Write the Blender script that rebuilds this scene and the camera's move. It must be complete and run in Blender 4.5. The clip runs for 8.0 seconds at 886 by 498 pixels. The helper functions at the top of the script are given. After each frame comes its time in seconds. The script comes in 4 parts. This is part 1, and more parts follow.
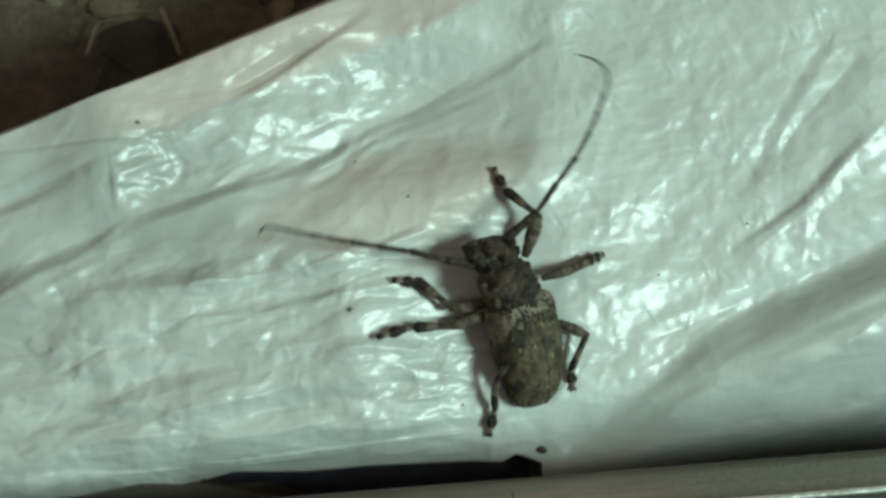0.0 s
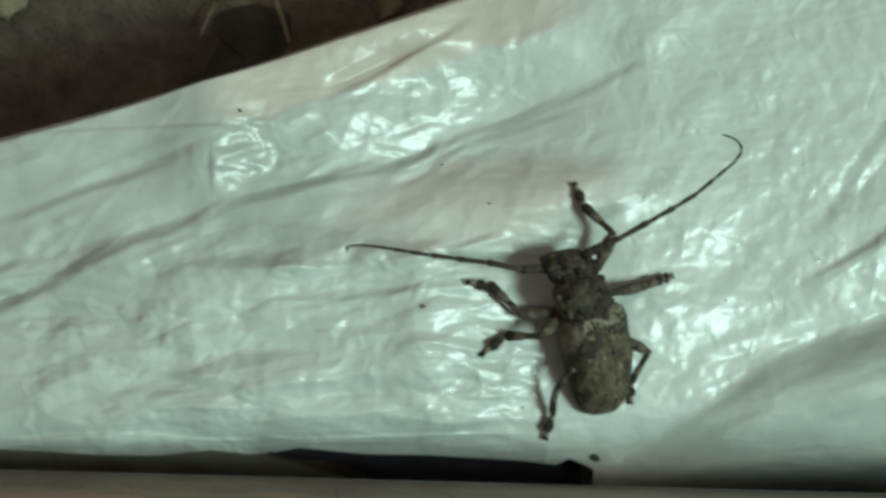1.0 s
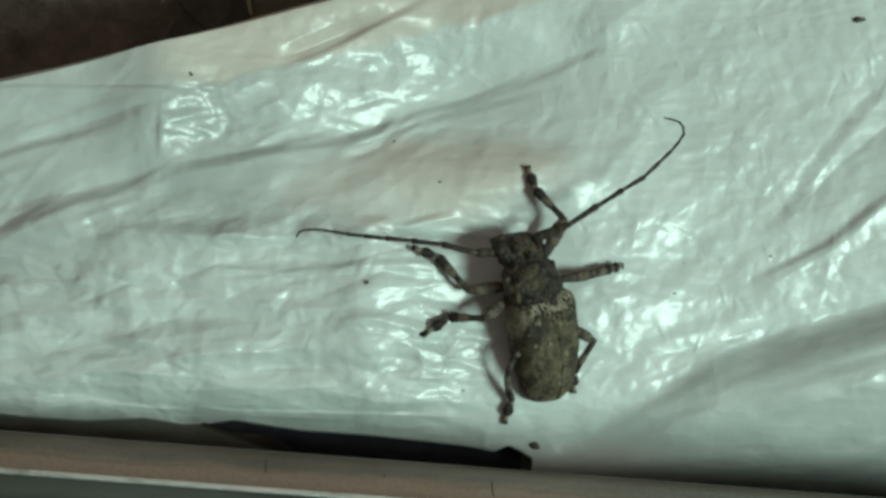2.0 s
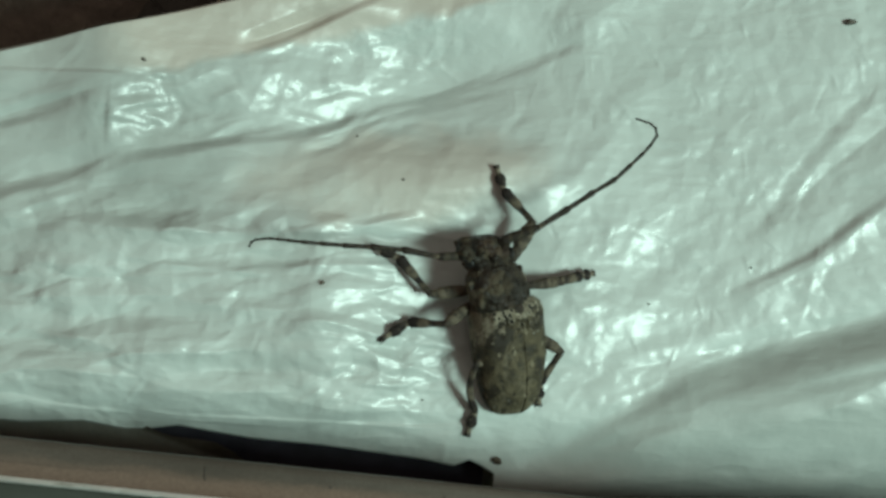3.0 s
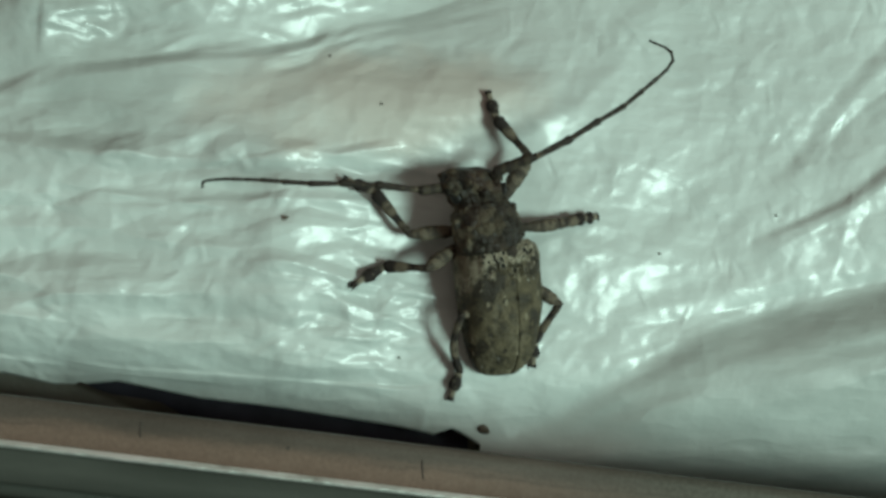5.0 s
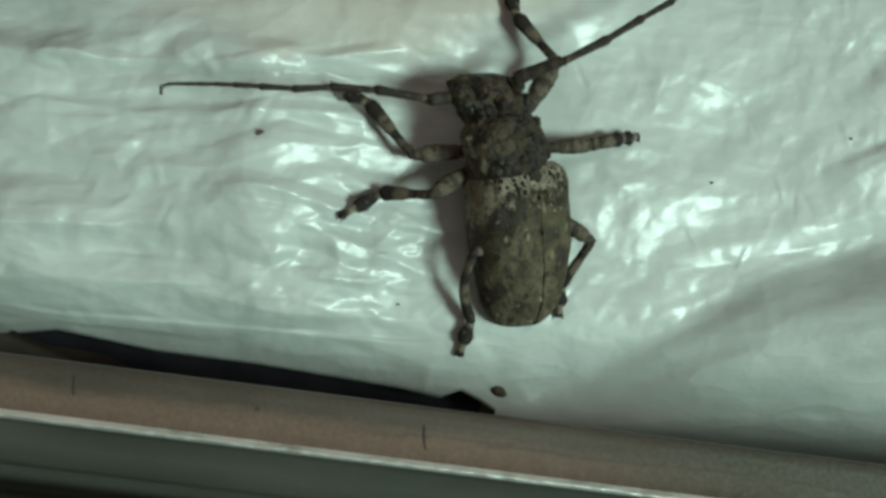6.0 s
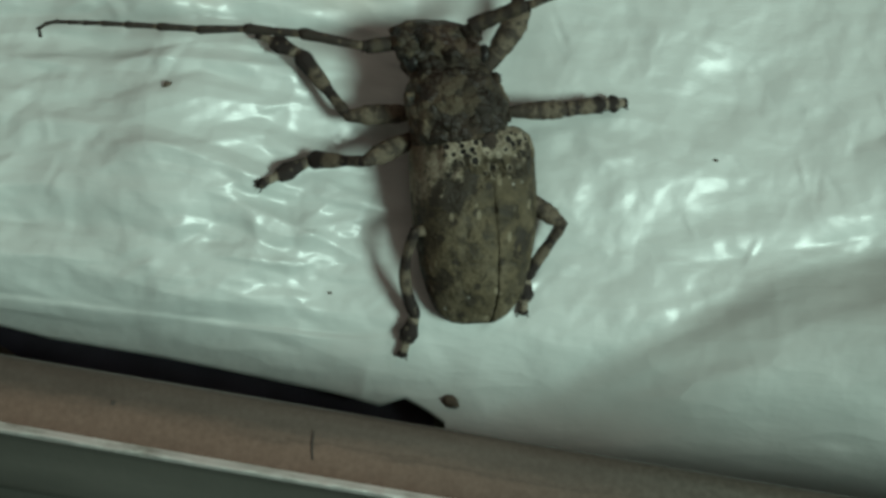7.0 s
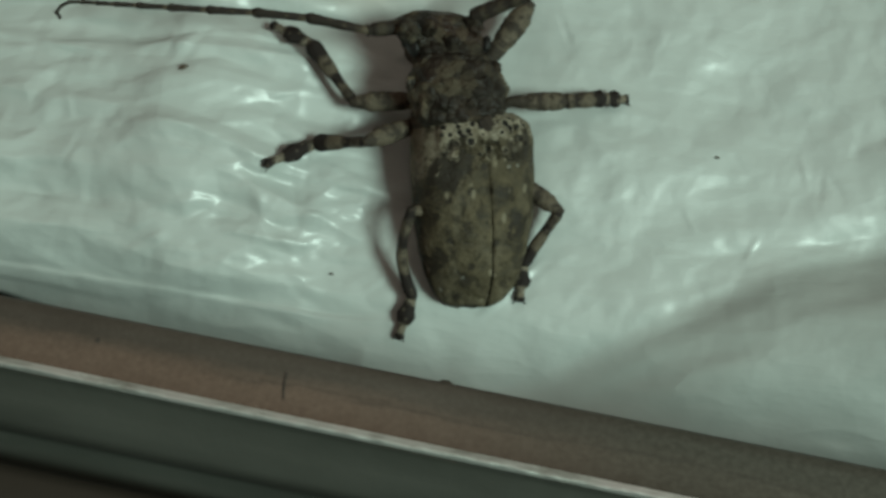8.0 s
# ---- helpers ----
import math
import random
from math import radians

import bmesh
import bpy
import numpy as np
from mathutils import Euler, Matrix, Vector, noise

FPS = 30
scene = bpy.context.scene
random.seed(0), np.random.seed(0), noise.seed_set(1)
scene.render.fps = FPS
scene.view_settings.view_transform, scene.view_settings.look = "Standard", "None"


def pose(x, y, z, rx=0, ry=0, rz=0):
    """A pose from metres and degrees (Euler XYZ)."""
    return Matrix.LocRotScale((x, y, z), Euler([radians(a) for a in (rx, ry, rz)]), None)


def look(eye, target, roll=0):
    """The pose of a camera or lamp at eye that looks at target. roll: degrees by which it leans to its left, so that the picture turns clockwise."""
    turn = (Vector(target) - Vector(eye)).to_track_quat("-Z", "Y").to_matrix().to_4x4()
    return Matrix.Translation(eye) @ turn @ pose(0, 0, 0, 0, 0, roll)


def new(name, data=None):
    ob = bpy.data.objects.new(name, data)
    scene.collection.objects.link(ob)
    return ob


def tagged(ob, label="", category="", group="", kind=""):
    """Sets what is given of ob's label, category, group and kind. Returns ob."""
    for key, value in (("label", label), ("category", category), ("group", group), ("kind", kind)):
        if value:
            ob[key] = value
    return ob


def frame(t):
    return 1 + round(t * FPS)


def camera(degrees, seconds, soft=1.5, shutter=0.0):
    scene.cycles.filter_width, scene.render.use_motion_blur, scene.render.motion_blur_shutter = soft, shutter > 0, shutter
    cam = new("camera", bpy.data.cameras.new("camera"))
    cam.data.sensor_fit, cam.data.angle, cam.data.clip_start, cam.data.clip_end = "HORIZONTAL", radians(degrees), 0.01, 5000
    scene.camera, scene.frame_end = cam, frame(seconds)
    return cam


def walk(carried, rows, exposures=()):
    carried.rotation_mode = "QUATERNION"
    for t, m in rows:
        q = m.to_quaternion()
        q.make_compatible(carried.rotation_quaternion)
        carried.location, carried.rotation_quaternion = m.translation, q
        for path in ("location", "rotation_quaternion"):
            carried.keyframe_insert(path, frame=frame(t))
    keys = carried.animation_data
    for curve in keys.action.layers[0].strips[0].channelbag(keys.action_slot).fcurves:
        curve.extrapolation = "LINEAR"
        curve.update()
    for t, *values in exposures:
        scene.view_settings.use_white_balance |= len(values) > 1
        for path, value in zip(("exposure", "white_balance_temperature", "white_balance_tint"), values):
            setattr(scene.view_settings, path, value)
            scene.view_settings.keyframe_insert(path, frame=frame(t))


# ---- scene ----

CM = 0.01

# ---- camera ----
cam = camera(35.73, 8.0, soft=3.2, shutter=0.5)
walk(cam, [
    (0, pose(-0.05056, -0.00679, 0.17372, 7.165, -12.321, -9.197)),
    (0.2, pose(-0.05159, -0.00641, 0.17343, 6.405, -12.098, -6.408)),
    (0.3, pose(-0.05299, -0.00522, 0.17337, 6.306, -11.672, -5.945)),
    (0.5, pose(-0.05381, 0.00152, 0.17671, 4.988, -10.164, -5.029)),
    (0.8, pose(-0.05165, -0.00285, 0.17931, 4.968, -8.966, -4.221)),
    (1, pose(-0.04851, -0.00365, 0.18222, 4.925, -8.706, -3.226)),
    (1.2, pose(-0.04506, -0.00744, 0.18078, 5.237, -9.146, -2.698)),
    (2.3, pose(-0.04271, -0.00817, 0.17989, 4.845, -9.775, -0.025)),
    (2.5, pose(-0.03827, -0.00971, 0.17984, 5.201, -9.247, -0.335)),
    (3, pose(-0.03647, -0.00928, 0.17163, 5.479, -9.575, 1.160)),
    (3.5, pose(-0.03548, -0.01203, 0.16143, 6.031, -10.428, 1.610)),
    (3.7, pose(-0.03662, -0.01298, 0.15857, 6.286, -10.634, 1.350)),
    (4, pose(-0.03749, -0.01441, 0.15553, 6.590, -10.888, 1.456)),
    (4.2, pose(-0.03758, -0.01459, 0.15364, 6.779, -11.210, 1.561)),
    (5.3, pose(-0.02920, -0.01781, 0.14366, 6.206, -9.913, 2.040)),
    (5.5, pose(-0.02836, -0.01773, 0.13798, 5.910, -9.963, 2.097)),
    (6, pose(-0.02678, -0.01930, 0.12304, 5.706, -9.740, 2.311)),
    (6.2, pose(-0.02294, -0.01846, 0.11990, 5.540, -9.271, 2.336)),
    (6.5, pose(-0.01811, -0.01854, 0.11453, 5.806, -7.929, 2.322)),
    (6.7, pose(-0.01310, -0.01873, 0.11076, 6.224, -6.128, 3.105)),
    (7, pose(-0.00838, -0.02101, 0.10505, 7.201, -4.263, 4.519)),
    (7.2, pose(-0.00666, -0.02199, 0.10348, 8.572, -2.782, 5.677)),
    (7.5, pose(-0.00441, -0.02672, 0.10393, 10.462, -1.637, 6.597)),
    (7.7, pose(-0.00197, -0.02922, 0.10485, 11.192, -0.582, 6.916)),
    (8, pose(0.00167, -0.03275, 0.10540, 13.173, 0.067, 7.029)),
], exposures=[(0, 0.0, 6500, 10), (4.2, 0.0, 6500, 10), (5.5, -0.06, 6520, 10.3), (6.5, -0.12, 6580, 11.4), (7.2, -0.26, 6640, 12.4), (8, -0.36, 6740, 13.6)])

# ---- light: one cool lamp to the right, a dim warm room around ----
world = bpy.data.worlds.new("room_light")
scene.world = world
world.use_nodes = True
world.node_tree.nodes["Background"].inputs[0].default_value = (1.0, 0.86, 0.73, 1)
world.node_tree.nodes["Background"].inputs[1].default_value = 0.22

lamp = bpy.data.lights.new("lamp", "AREA")
lamp.shape, lamp.size, lamp.energy, lamp.color = "DISK", 0.21, 4.3, (0.71, 1.0, 0.885)
new("lamp", lamp).matrix_world = look((0.405, -0.140, 0.53), (0, 0, 0))


# ---- materials ----
class Graph:
    """A small builder of node materials; sockets go in as numbers, colours or other sockets."""

    def __init__(self, name):
        self.mat = bpy.data.materials.new(name)
        self.mat.use_nodes = True
        self.tree = self.mat.node_tree
        self.shader = self.tree.nodes["Principled BSDF"]

    def put(self, node, key, value):
        socket = node.inputs[key]
        if isinstance(value, bpy.types.NodeSocket):
            self.tree.links.new(value, socket)
        elif isinstance(value, tuple) and len(value) == 3 and socket.type == "RGBA":
            socket.default_value = (*value, 1)
        else:
            socket.default_value = value

    def make(self, kind, out=0, **inputs):
        node = self.tree.nodes.new(kind)
        for key, value in inputs.items():
            self.put(node, key.replace("_", " "), value)
        return node.outputs[out]

    def math(self, op, a, b=0.0, c=0.0, clamp=False):
        node = self.tree.nodes.new("ShaderNodeMath")
        node.operation, node.use_clamp = op, clamp
        for n, v in enumerate((a, b, c)):
            self.put(node, n, v)
        return node.outputs[0]

    def step(self, x, lo, hi, a=0.0, b=1.0):
        node = self.tree.nodes.new("ShaderNodeMapRange")
        node.interpolation_type = "SMOOTHSTEP"
        for key, v in (("Value", x), ("From Min", lo), ("From Max", hi), ("To Min", a), ("To Max", b)):
            self.put(node, key, v)
        return node.outputs[0]

    def ramp(self, x, stops):
        node = self.tree.nodes.new("ShaderNodeValToRGB")
        for n, (at, col) in enumerate(stops):
            e = node.color_ramp.elements[n] if n < 2 else node.color_ramp.elements.new(at)
            e.position, e.color = at, (*col, 1)
        self.put(node, 0, x)
        return node.outputs[0]

    def mix(self, f, a, b):
        node = self.tree.nodes.new("ShaderNodeMix")
        node.data_type = "RGBA"
        self.put(node, 0, f)
        self.put(node, 6, a)
        self.put(node, 7, b)
        return node.outputs[2]

    def space(self, scale=(100, 100, 100), turn=(0, 0, 0)):
        """Object space in centimetres."""
        node = self.tree.nodes.new("ShaderNodeMapping")
        node.inputs["Scale"].default_value = scale
        node.inputs["Rotation"].default_value = turn
        self.tree.links.new(self.tree.nodes.new("ShaderNodeTexCoord").outputs["Object"], node.inputs[0])
        return node.outputs[0]

    def noise(self, vec, scale, detail=4.0, rough=0.55):
        return self.make("ShaderNodeTexNoise", Vector=vec, Scale=scale, Detail=detail, Roughness=rough)

    def cells(self, vec, scale, spread=1.0):
        return self.make("ShaderNodeTexVoronoi", Vector=vec, Scale=scale, Randomness=spread)

    def axes(self, vec):
        node = self.tree.nodes.new("ShaderNodeSeparateXYZ")
        self.put(node, 0, vec)
        return node.outputs

    def bump(self, height, strength, distance):
        return self.make("ShaderNodeBump", Height=height, Strength=strength, Distance=distance)

    def done(self, **inputs):
        for key, value in inputs.items():
            self.put(self.shader, key.replace("_", " "), value)
        return self.mat


def film_material():
    g = Graph("milky_plastic_film")
    p = g.space()
    x, y, z = g.axes(p)
    soft = g.noise(p, 0.5, 3)
    fine = g.noise(p, 9.0, 5, 0.6)
    crease = g.noise(g.space((60, 260, 100), (0, 0, radians(-6))), 1.6, 4, 0.6)
    col = g.ramp(soft, [(0.3, (0.555, 0.60, 0.575)), (0.7, (0.645, 0.695, 0.67))])
    # beyond the long fold and below the right one the film is darker
    darker_film = g.math("MULTIPLY", g.step(g.math("ADD", x, g.math("MULTIPLY", soft, 2.0)), -1.6, -3.6), g.step(g.math("SUBTRACT", y, g.math("MULTIPLY", x, 0.12)), 1.0, 1.7))
    darker_film = g.math("MULTIPLY", darker_film, g.step(x, -5.6, -4.6, 0.25, 1.0))
    edge = g.math("SUBTRACT", g.math("MINIMUM", g.math("MULTIPLY_ADD", x, 0.52, -1.92), g.math("MULTIPLY_ADD", x, 0.30, -1.28)), y)
    darker_film = g.math("MAXIMUM", darker_film, g.math("MULTIPLY", g.step(g.math("MULTIPLY_ADD", g.math("SUBTRACT", soft, 0.5), 0.6, edge), -0.05, 0.35), g.step(x, 0.2, 1.2)))
    col = g.mix(g.math("MULTIPLY", darker_film, 0.8), col, g.ramp(g.noise(p, 1.4, 4), [(0.3, (0.365, 0.398, 0.376)), (0.7, (0.465, 0.50, 0.474))]))
    # a warm pinkish-beige tint of the film in two places
    d1 = g.math("ADD", g.math("POWER", g.math("DIVIDE", g.math("SUBTRACT", x, -1.4), 1.75), 2), g.math("POWER", g.math("DIVIDE", g.math("SUBTRACT", y, g.math("MULTIPLY_ADD", x, 0.10, 1.85)), 0.62), 2))
    d1 = g.math("ADD", d1, g.math("MULTIPLY", g.math("SUBTRACT", g.noise(p, 1.1, 4), 0.5), 2.5))
    m1 = g.step(d1, 0.2, 1.6, 0.62, 0.0)
    d2 = g.math("SUBTRACT", y, g.math("MAXIMUM", 2.80, g.math("MULTIPLY_ADD", x, 0.285, 4.14)))
    d2 = g.math("ADD", d2, g.math("MULTIPLY", g.math("SUBTRACT", g.noise(p, 2.0, 3), 0.5), 0.3))
    m2 = g.math("MULTIPLY", g.step(d2, -0.06, 0.10), g.step(x, 0.9, -0.6, 0.0, 0.8))
    m2 = g.math("MULTIPLY", m2, g.step(g.math("MULTIPLY_ADD", soft, 3.0, x), -3.7, -2.3, 0.15, 1.0))
    col = g.mix(g.math("MAXIMUM", m1, m2), col, (0.60, 0.515, 0.45))
    # fine crinkles: sharp little ridges, drawn out along the bag
    ridge = [g.math("ABSOLUTE", g.math("SUBTRACT", n, 0.5)) for n in (g.noise(g.space((55, 170, 100), (0, 0, radians(-4))), 1.5, 2, 0.5), g.noise(p, 3.2, 2, 0.5), g.noise(g.space((80, 150, 100), (0, 0, radians(-35))), 5.0, 1, 0.5))]
    h = g.math("ADD", g.math("MULTIPLY", fine, 0.12), g.math("MULTIPLY", crease, 0.5))
    for n, weight in zip(ridge, (-1.6, -0.45, -0.15)):
        h = g.math("MULTIPLY_ADD", n, weight, h)
    normal = g.bump(h, 0.45, 0.0006)
    mat = g.done(Base_Color=col, Roughness=g.step(fine, 0.3, 0.7, 0.46, 0.56), IOR=1.5, Specular_IOR_Level=0.45,
                 Coat_Weight=0.62, Coat_Roughness=0.26, Normal=normal)
    # a little of the light goes through the thin film
    blend = g.tree.nodes.new("ShaderNodeMixShader")
    blend.inputs[0].default_value = 0.08
    g.tree.links.new(g.shader.outputs[0], blend.inputs[1])
    g.tree.links.new(g.make("ShaderNodeBsdfTranslucent", Color=col), blend.inputs[2])
    g.tree.links.new(blend.outputs[0], g.tree.nodes["Material Output"].inputs[0])
    return mat


def inner_film_material():
    g = Graph("shaded_inner_film")
    p = g.space()
    x, y, z = g.axes(p)
    # grey, then dark brown: the shade on this layer is painted in
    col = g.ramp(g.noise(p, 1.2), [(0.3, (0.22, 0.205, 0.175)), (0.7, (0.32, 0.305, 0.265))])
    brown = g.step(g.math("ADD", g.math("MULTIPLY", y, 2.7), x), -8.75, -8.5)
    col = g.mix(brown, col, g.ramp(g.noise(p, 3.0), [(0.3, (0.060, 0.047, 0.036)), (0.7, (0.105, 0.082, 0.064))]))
    return g.done(Base_Color=col, Roughness=0.5, Normal=g.bump(g.noise(p, 3.0), 0.3, 0.001))


def rail_material():
    g = Graph("brushed_aluminium")
    p = g.space((2.5, 120, 120))
    x, y, z = g.axes(g.space())
    brushed = g.noise(p, 1.0, 6, 0.65)
    blot = g.noise(g.space((40, 140, 140)), 0.9, 5)
    grain = g.noise(g.space(), 26.0, 4, 0.6)
    col = g.ramp(g.math("MULTIPLY_ADD", g.math("SUBTRACT", grain, 0.5), 0.25, blot), [(0.28, (0.066, 0.053, 0.043)), (0.5, (0.104, 0.085, 0.070)), (0.75, (0.165, 0.139, 0.118))])
    # dull olive towards one end, cooler grey-green on the face below the lip
    col = g.mix(g.step(g.math("MULTIPLY_ADD", g.math("SUBTRACT", blot, 0.5), 3.0, x), 0.3, 2.2, 0.0, 0.85), col, g.ramp(grain, [(0.3, (0.064, 0.060, 0.047)), (0.7, (0.112, 0.106, 0.086))]))
    col = g.mix(g.step(y, -0.47, -0.49, 0.0, 0.8), col, g.ramp(blot, [(0.3, (0.070, 0.078, 0.067)), (0.7, (0.125, 0.136, 0.119))]))
    col = g.mix(g.step(y, -0.98, -1.06), col, (0.050, 0.040, 0.031))
    # a coppery band with a ragged border runs along the lip
    edge = g.math("ADD", y, g.math("MULTIPLY", g.math("SUBTRACT", g.noise(g.space((70, 300, 100)), 0.9, 6, 0.7), 0.5), 0.34))
    copper_band = g.math("MULTIPLY", g.step(edge, -0.12, -0.30), g.step(edge, -0.47, -0.44))
    col = g.mix(g.math("MULTIPLY", copper_band, g.step(x, 2.0, -1.0, 0.10, 0.75)), col, g.ramp(grain, [(0.3, (0.215, 0.142, 0.108)), (0.7, (0.285, 0.192, 0.148))]))
    line = g.math("MULTIPLY", g.step(edge, -0.215, -0.235), g.step(edge, -0.26, -0.24))
    col = g.mix(g.math("MULTIPLY", line, g.step(blot, 0.48, 0.58, 0.0, 0.28)), col, (0.05, 0.042, 0.036))
    return g.done(Base_Color=col, Metallic=0.35, Roughness=g.step(brushed, 0.3, 0.7, 0.48, 0.62),
                  Normal=g.bump(g.math("ADD", brushed, g.math("MULTIPLY", g.noise(g.space(), 18, 4), 0.5)), 0.25, 0.0002))


def soil_material():
    g = Graph("dark_soil")
    p = g.space()
    big, fine = g.noise(p, 0.35, 4), g.noise(p, 2.2, 7, 0.65)
    col = g.mix(g.step(big, 0.4, 0.65), g.ramp(fine, [(0.3, (0.078, 0.061, 0.048)), (0.7, (0.180, 0.142, 0.114))]),
                g.ramp(fine, [(0.3, (0.092, 0.080, 0.054)), (0.7, (0.220, 0.192, 0.132))]))
    return g.done(Base_Color=col, Roughness=0.95, Normal=g.bump(fine, 0.8, 0.004))


def stone_material(name, lo, hi):
    g = Graph(name)
    p = g.space()
    n = g.noise(p, 1.4, 7, 0.62)
    return g.done(Base_Color=g.ramp(n, [(0.32, lo), (0.68, hi)]), Roughness=0.9, Normal=g.bump(n, 0.7, 0.003))


def wing_case_material():
    """Downy olive-brown cuticle in the body's space, with a cream shoulder patch full of ringed black pits."""
    g = Graph("mottled_wing_case")
    p = g.space()
    x, y, z = g.axes(p)
    big, mid, fine = g.noise(p, 3.0, 3, 0.5), g.noise(p, 8.0, 5, 0.62), g.noise(p, 30.0, 3, 0.5)
    off = g.math("SUBTRACT", mid, 0.5)
    t = g.math("ADD", g.math("MULTIPLY", big, 0.35), g.math("ADD", g.math("MULTIPLY", mid, 0.50), g.math("MULTIPLY", fine, 0.15)))
    col = g.ramp(t, [(0.40, (0.032, 0.025, 0.015)), (0.455, (0.063, 0.050, 0.029)), (0.52, (0.088, 0.070, 0.041)), (0.61, (0.130, 0.105, 0.065))])
    wx, wy = g.math("MULTIPLY_ADD", off, 0.45, x), g.math("MULTIPLY_ADD", off, 0.70, y)
    # the down lies in lengthwise streaks
    lanes = g.noise(g.space((100, 24, 100), (0, 0, 0)), 7.0, 3, 0.55)
    col = g.mix(g.step(lanes, 0.50, 0.66, 0.0, 0.40), col, (0.150, 0.125, 0.085))
    # short dark dabs that run lengthwise
    dabs = g.step(g.noise(g.space((100, 42, 100), (0, 0, 0)), 10.0, 3, 0.5), 0.55, 0.62)
    col = g.mix(g.math("MULTIPLY", dabs, 0.65), col, (0.028, 0.022, 0.014))
    # cream down on the shoulders, reaching far back on the outer side
    back = g.math("MULTIPLY_ADD", g.step(x, -0.14, -0.36), -0.32, 0.12)
    back = g.math("MULTIPLY_ADD", g.step(x, 0.05, 0.2), 0.04, back)
    patch = g.math("MULTIPLY", g.step(g.math("SUBTRACT", wy, back), -0.05, 0.05), g.step(mid, 0.36, 0.46))
    patch = g.math("MULTIPLY", patch, g.step(x, 0.46, 0.36))
    cream = g.ramp(g.noise(p, 14.0, 3), [(0.36, (0.150, 0.124, 0.084)), (0.5, (0.215, 0.184, 0.134)), (0.64, (0.28, 0.246, 0.186))])
    patch = g.math("MULTIPLY", patch, g.step(big, 0.34, 0.46, 0.45, 1.0))
    col = g.mix(g.math("MULTIPLY", patch, 0.95), col, cream)
    # black pits with pale rims, thickest round the little shield
    spot = g.cells(p, 11.5, 0.8)
    where = g.math("MULTIPLY", g.step(wy, -0.06, 0.04), g.step(g.math("ABSOLUTE", g.math("ADD", x, 0.02)), 0.37, 0.30))
    rim = g.math("MULTIPLY", g.step(spot, 0.24, 0.32), g.step(spot, 0.50, 0.40))
    col = g.mix(g.math("MULTIPLY", g.math("MULTIPLY", rim, where), 0.4), col, (0.42, 0.375, 0.29))
    col = g.mix(g.math("MULTIPLY", g.step(spot, 0.35, 0.26), where), col, (0.012, 0.009, 0.008))
    pits = g.math("MULTIPLY", g.step(g.cells(p, 5.6), 0.24, 0.13), g.step(wy, 0.1, -0.02))
    col = g.mix(g.math("MULTIPLY", pits, 0.75), col, (0.018, 0.013, 0.010))
    speckle = g.math("MULTIPLY", g.step(g.cells(p, 13.0), 0.34, 0.20), g.step(big, 0.42, 0.58))
    col = g.mix(g.math("MULTIPLY", speckle, 0.45), col, (0.036, 0.028, 0.018))
    flecks = g.step(g.cells(p, 5.0), 0.08, 0.045)
    col = g.mix(g.math("MULTIPLY", flecks, 0.6), col, (0.33, 0.33, 0.29))
    # dark clouds behind the shoulder patch and near the tip
    for cx, cy, rx, ry, deep in ((-0.32, -0.20, 0.12, 0.19, 1.0), (-0.20, -0.12, 0.10, 0.10, 0.9), (-0.31, -0.78, 0.09, 0.09, 0.9), (-0.40, -0.50, 0.06, 0.12, 0.7), (0.24, -0.58, 0.045, 0.09, 0.95), (0.26, 0.02, 0.12, 0.12, 0.7), (0.10, -0.35, 0.05, 0.08, 0.5), (-0.08, -0.95, 0.06, 0.07, 0.6), (-0.15, -0.62, 0.05, 0.07, 0.6)):
        d = g.math("ADD", g.math("POWER", g.math("DIVIDE", g.math("SUBTRACT", wx, cx), rx), 2), g.math("POWER", g.math("DIVIDE", g.math("SUBTRACT", wy, cy), ry), 2))
        col = g.mix(g.step(d, 1.2, 0.6, 0.0, min(1.0, 0.95 * deep)), col, (0.026, 0.020, 0.014))
    dashes = g.step(g.cells(g.space((100, 45, 100)), 9.0), 0.22, 0.11)
    col = g.mix(g.math("MULTIPLY", dashes, g.step(wy, 0.0, -0.1, 0.0, 0.75)), col, (0.25, 0.215, 0.150))
    h = g.math("ADD", g.math("MULTIPLY", fine, 0.5), g.math("ADD", mid, g.math("MULTIPLY", g.step(spot, 0.2, 0.36), where)))
    return g.done(Base_Color=col, Roughness=g.step(mid, 0.35, 0.65, 0.6, 0.85), Specular_IOR_Level=0.3, Normal=g.bump(h, 0.9, 0.0003))


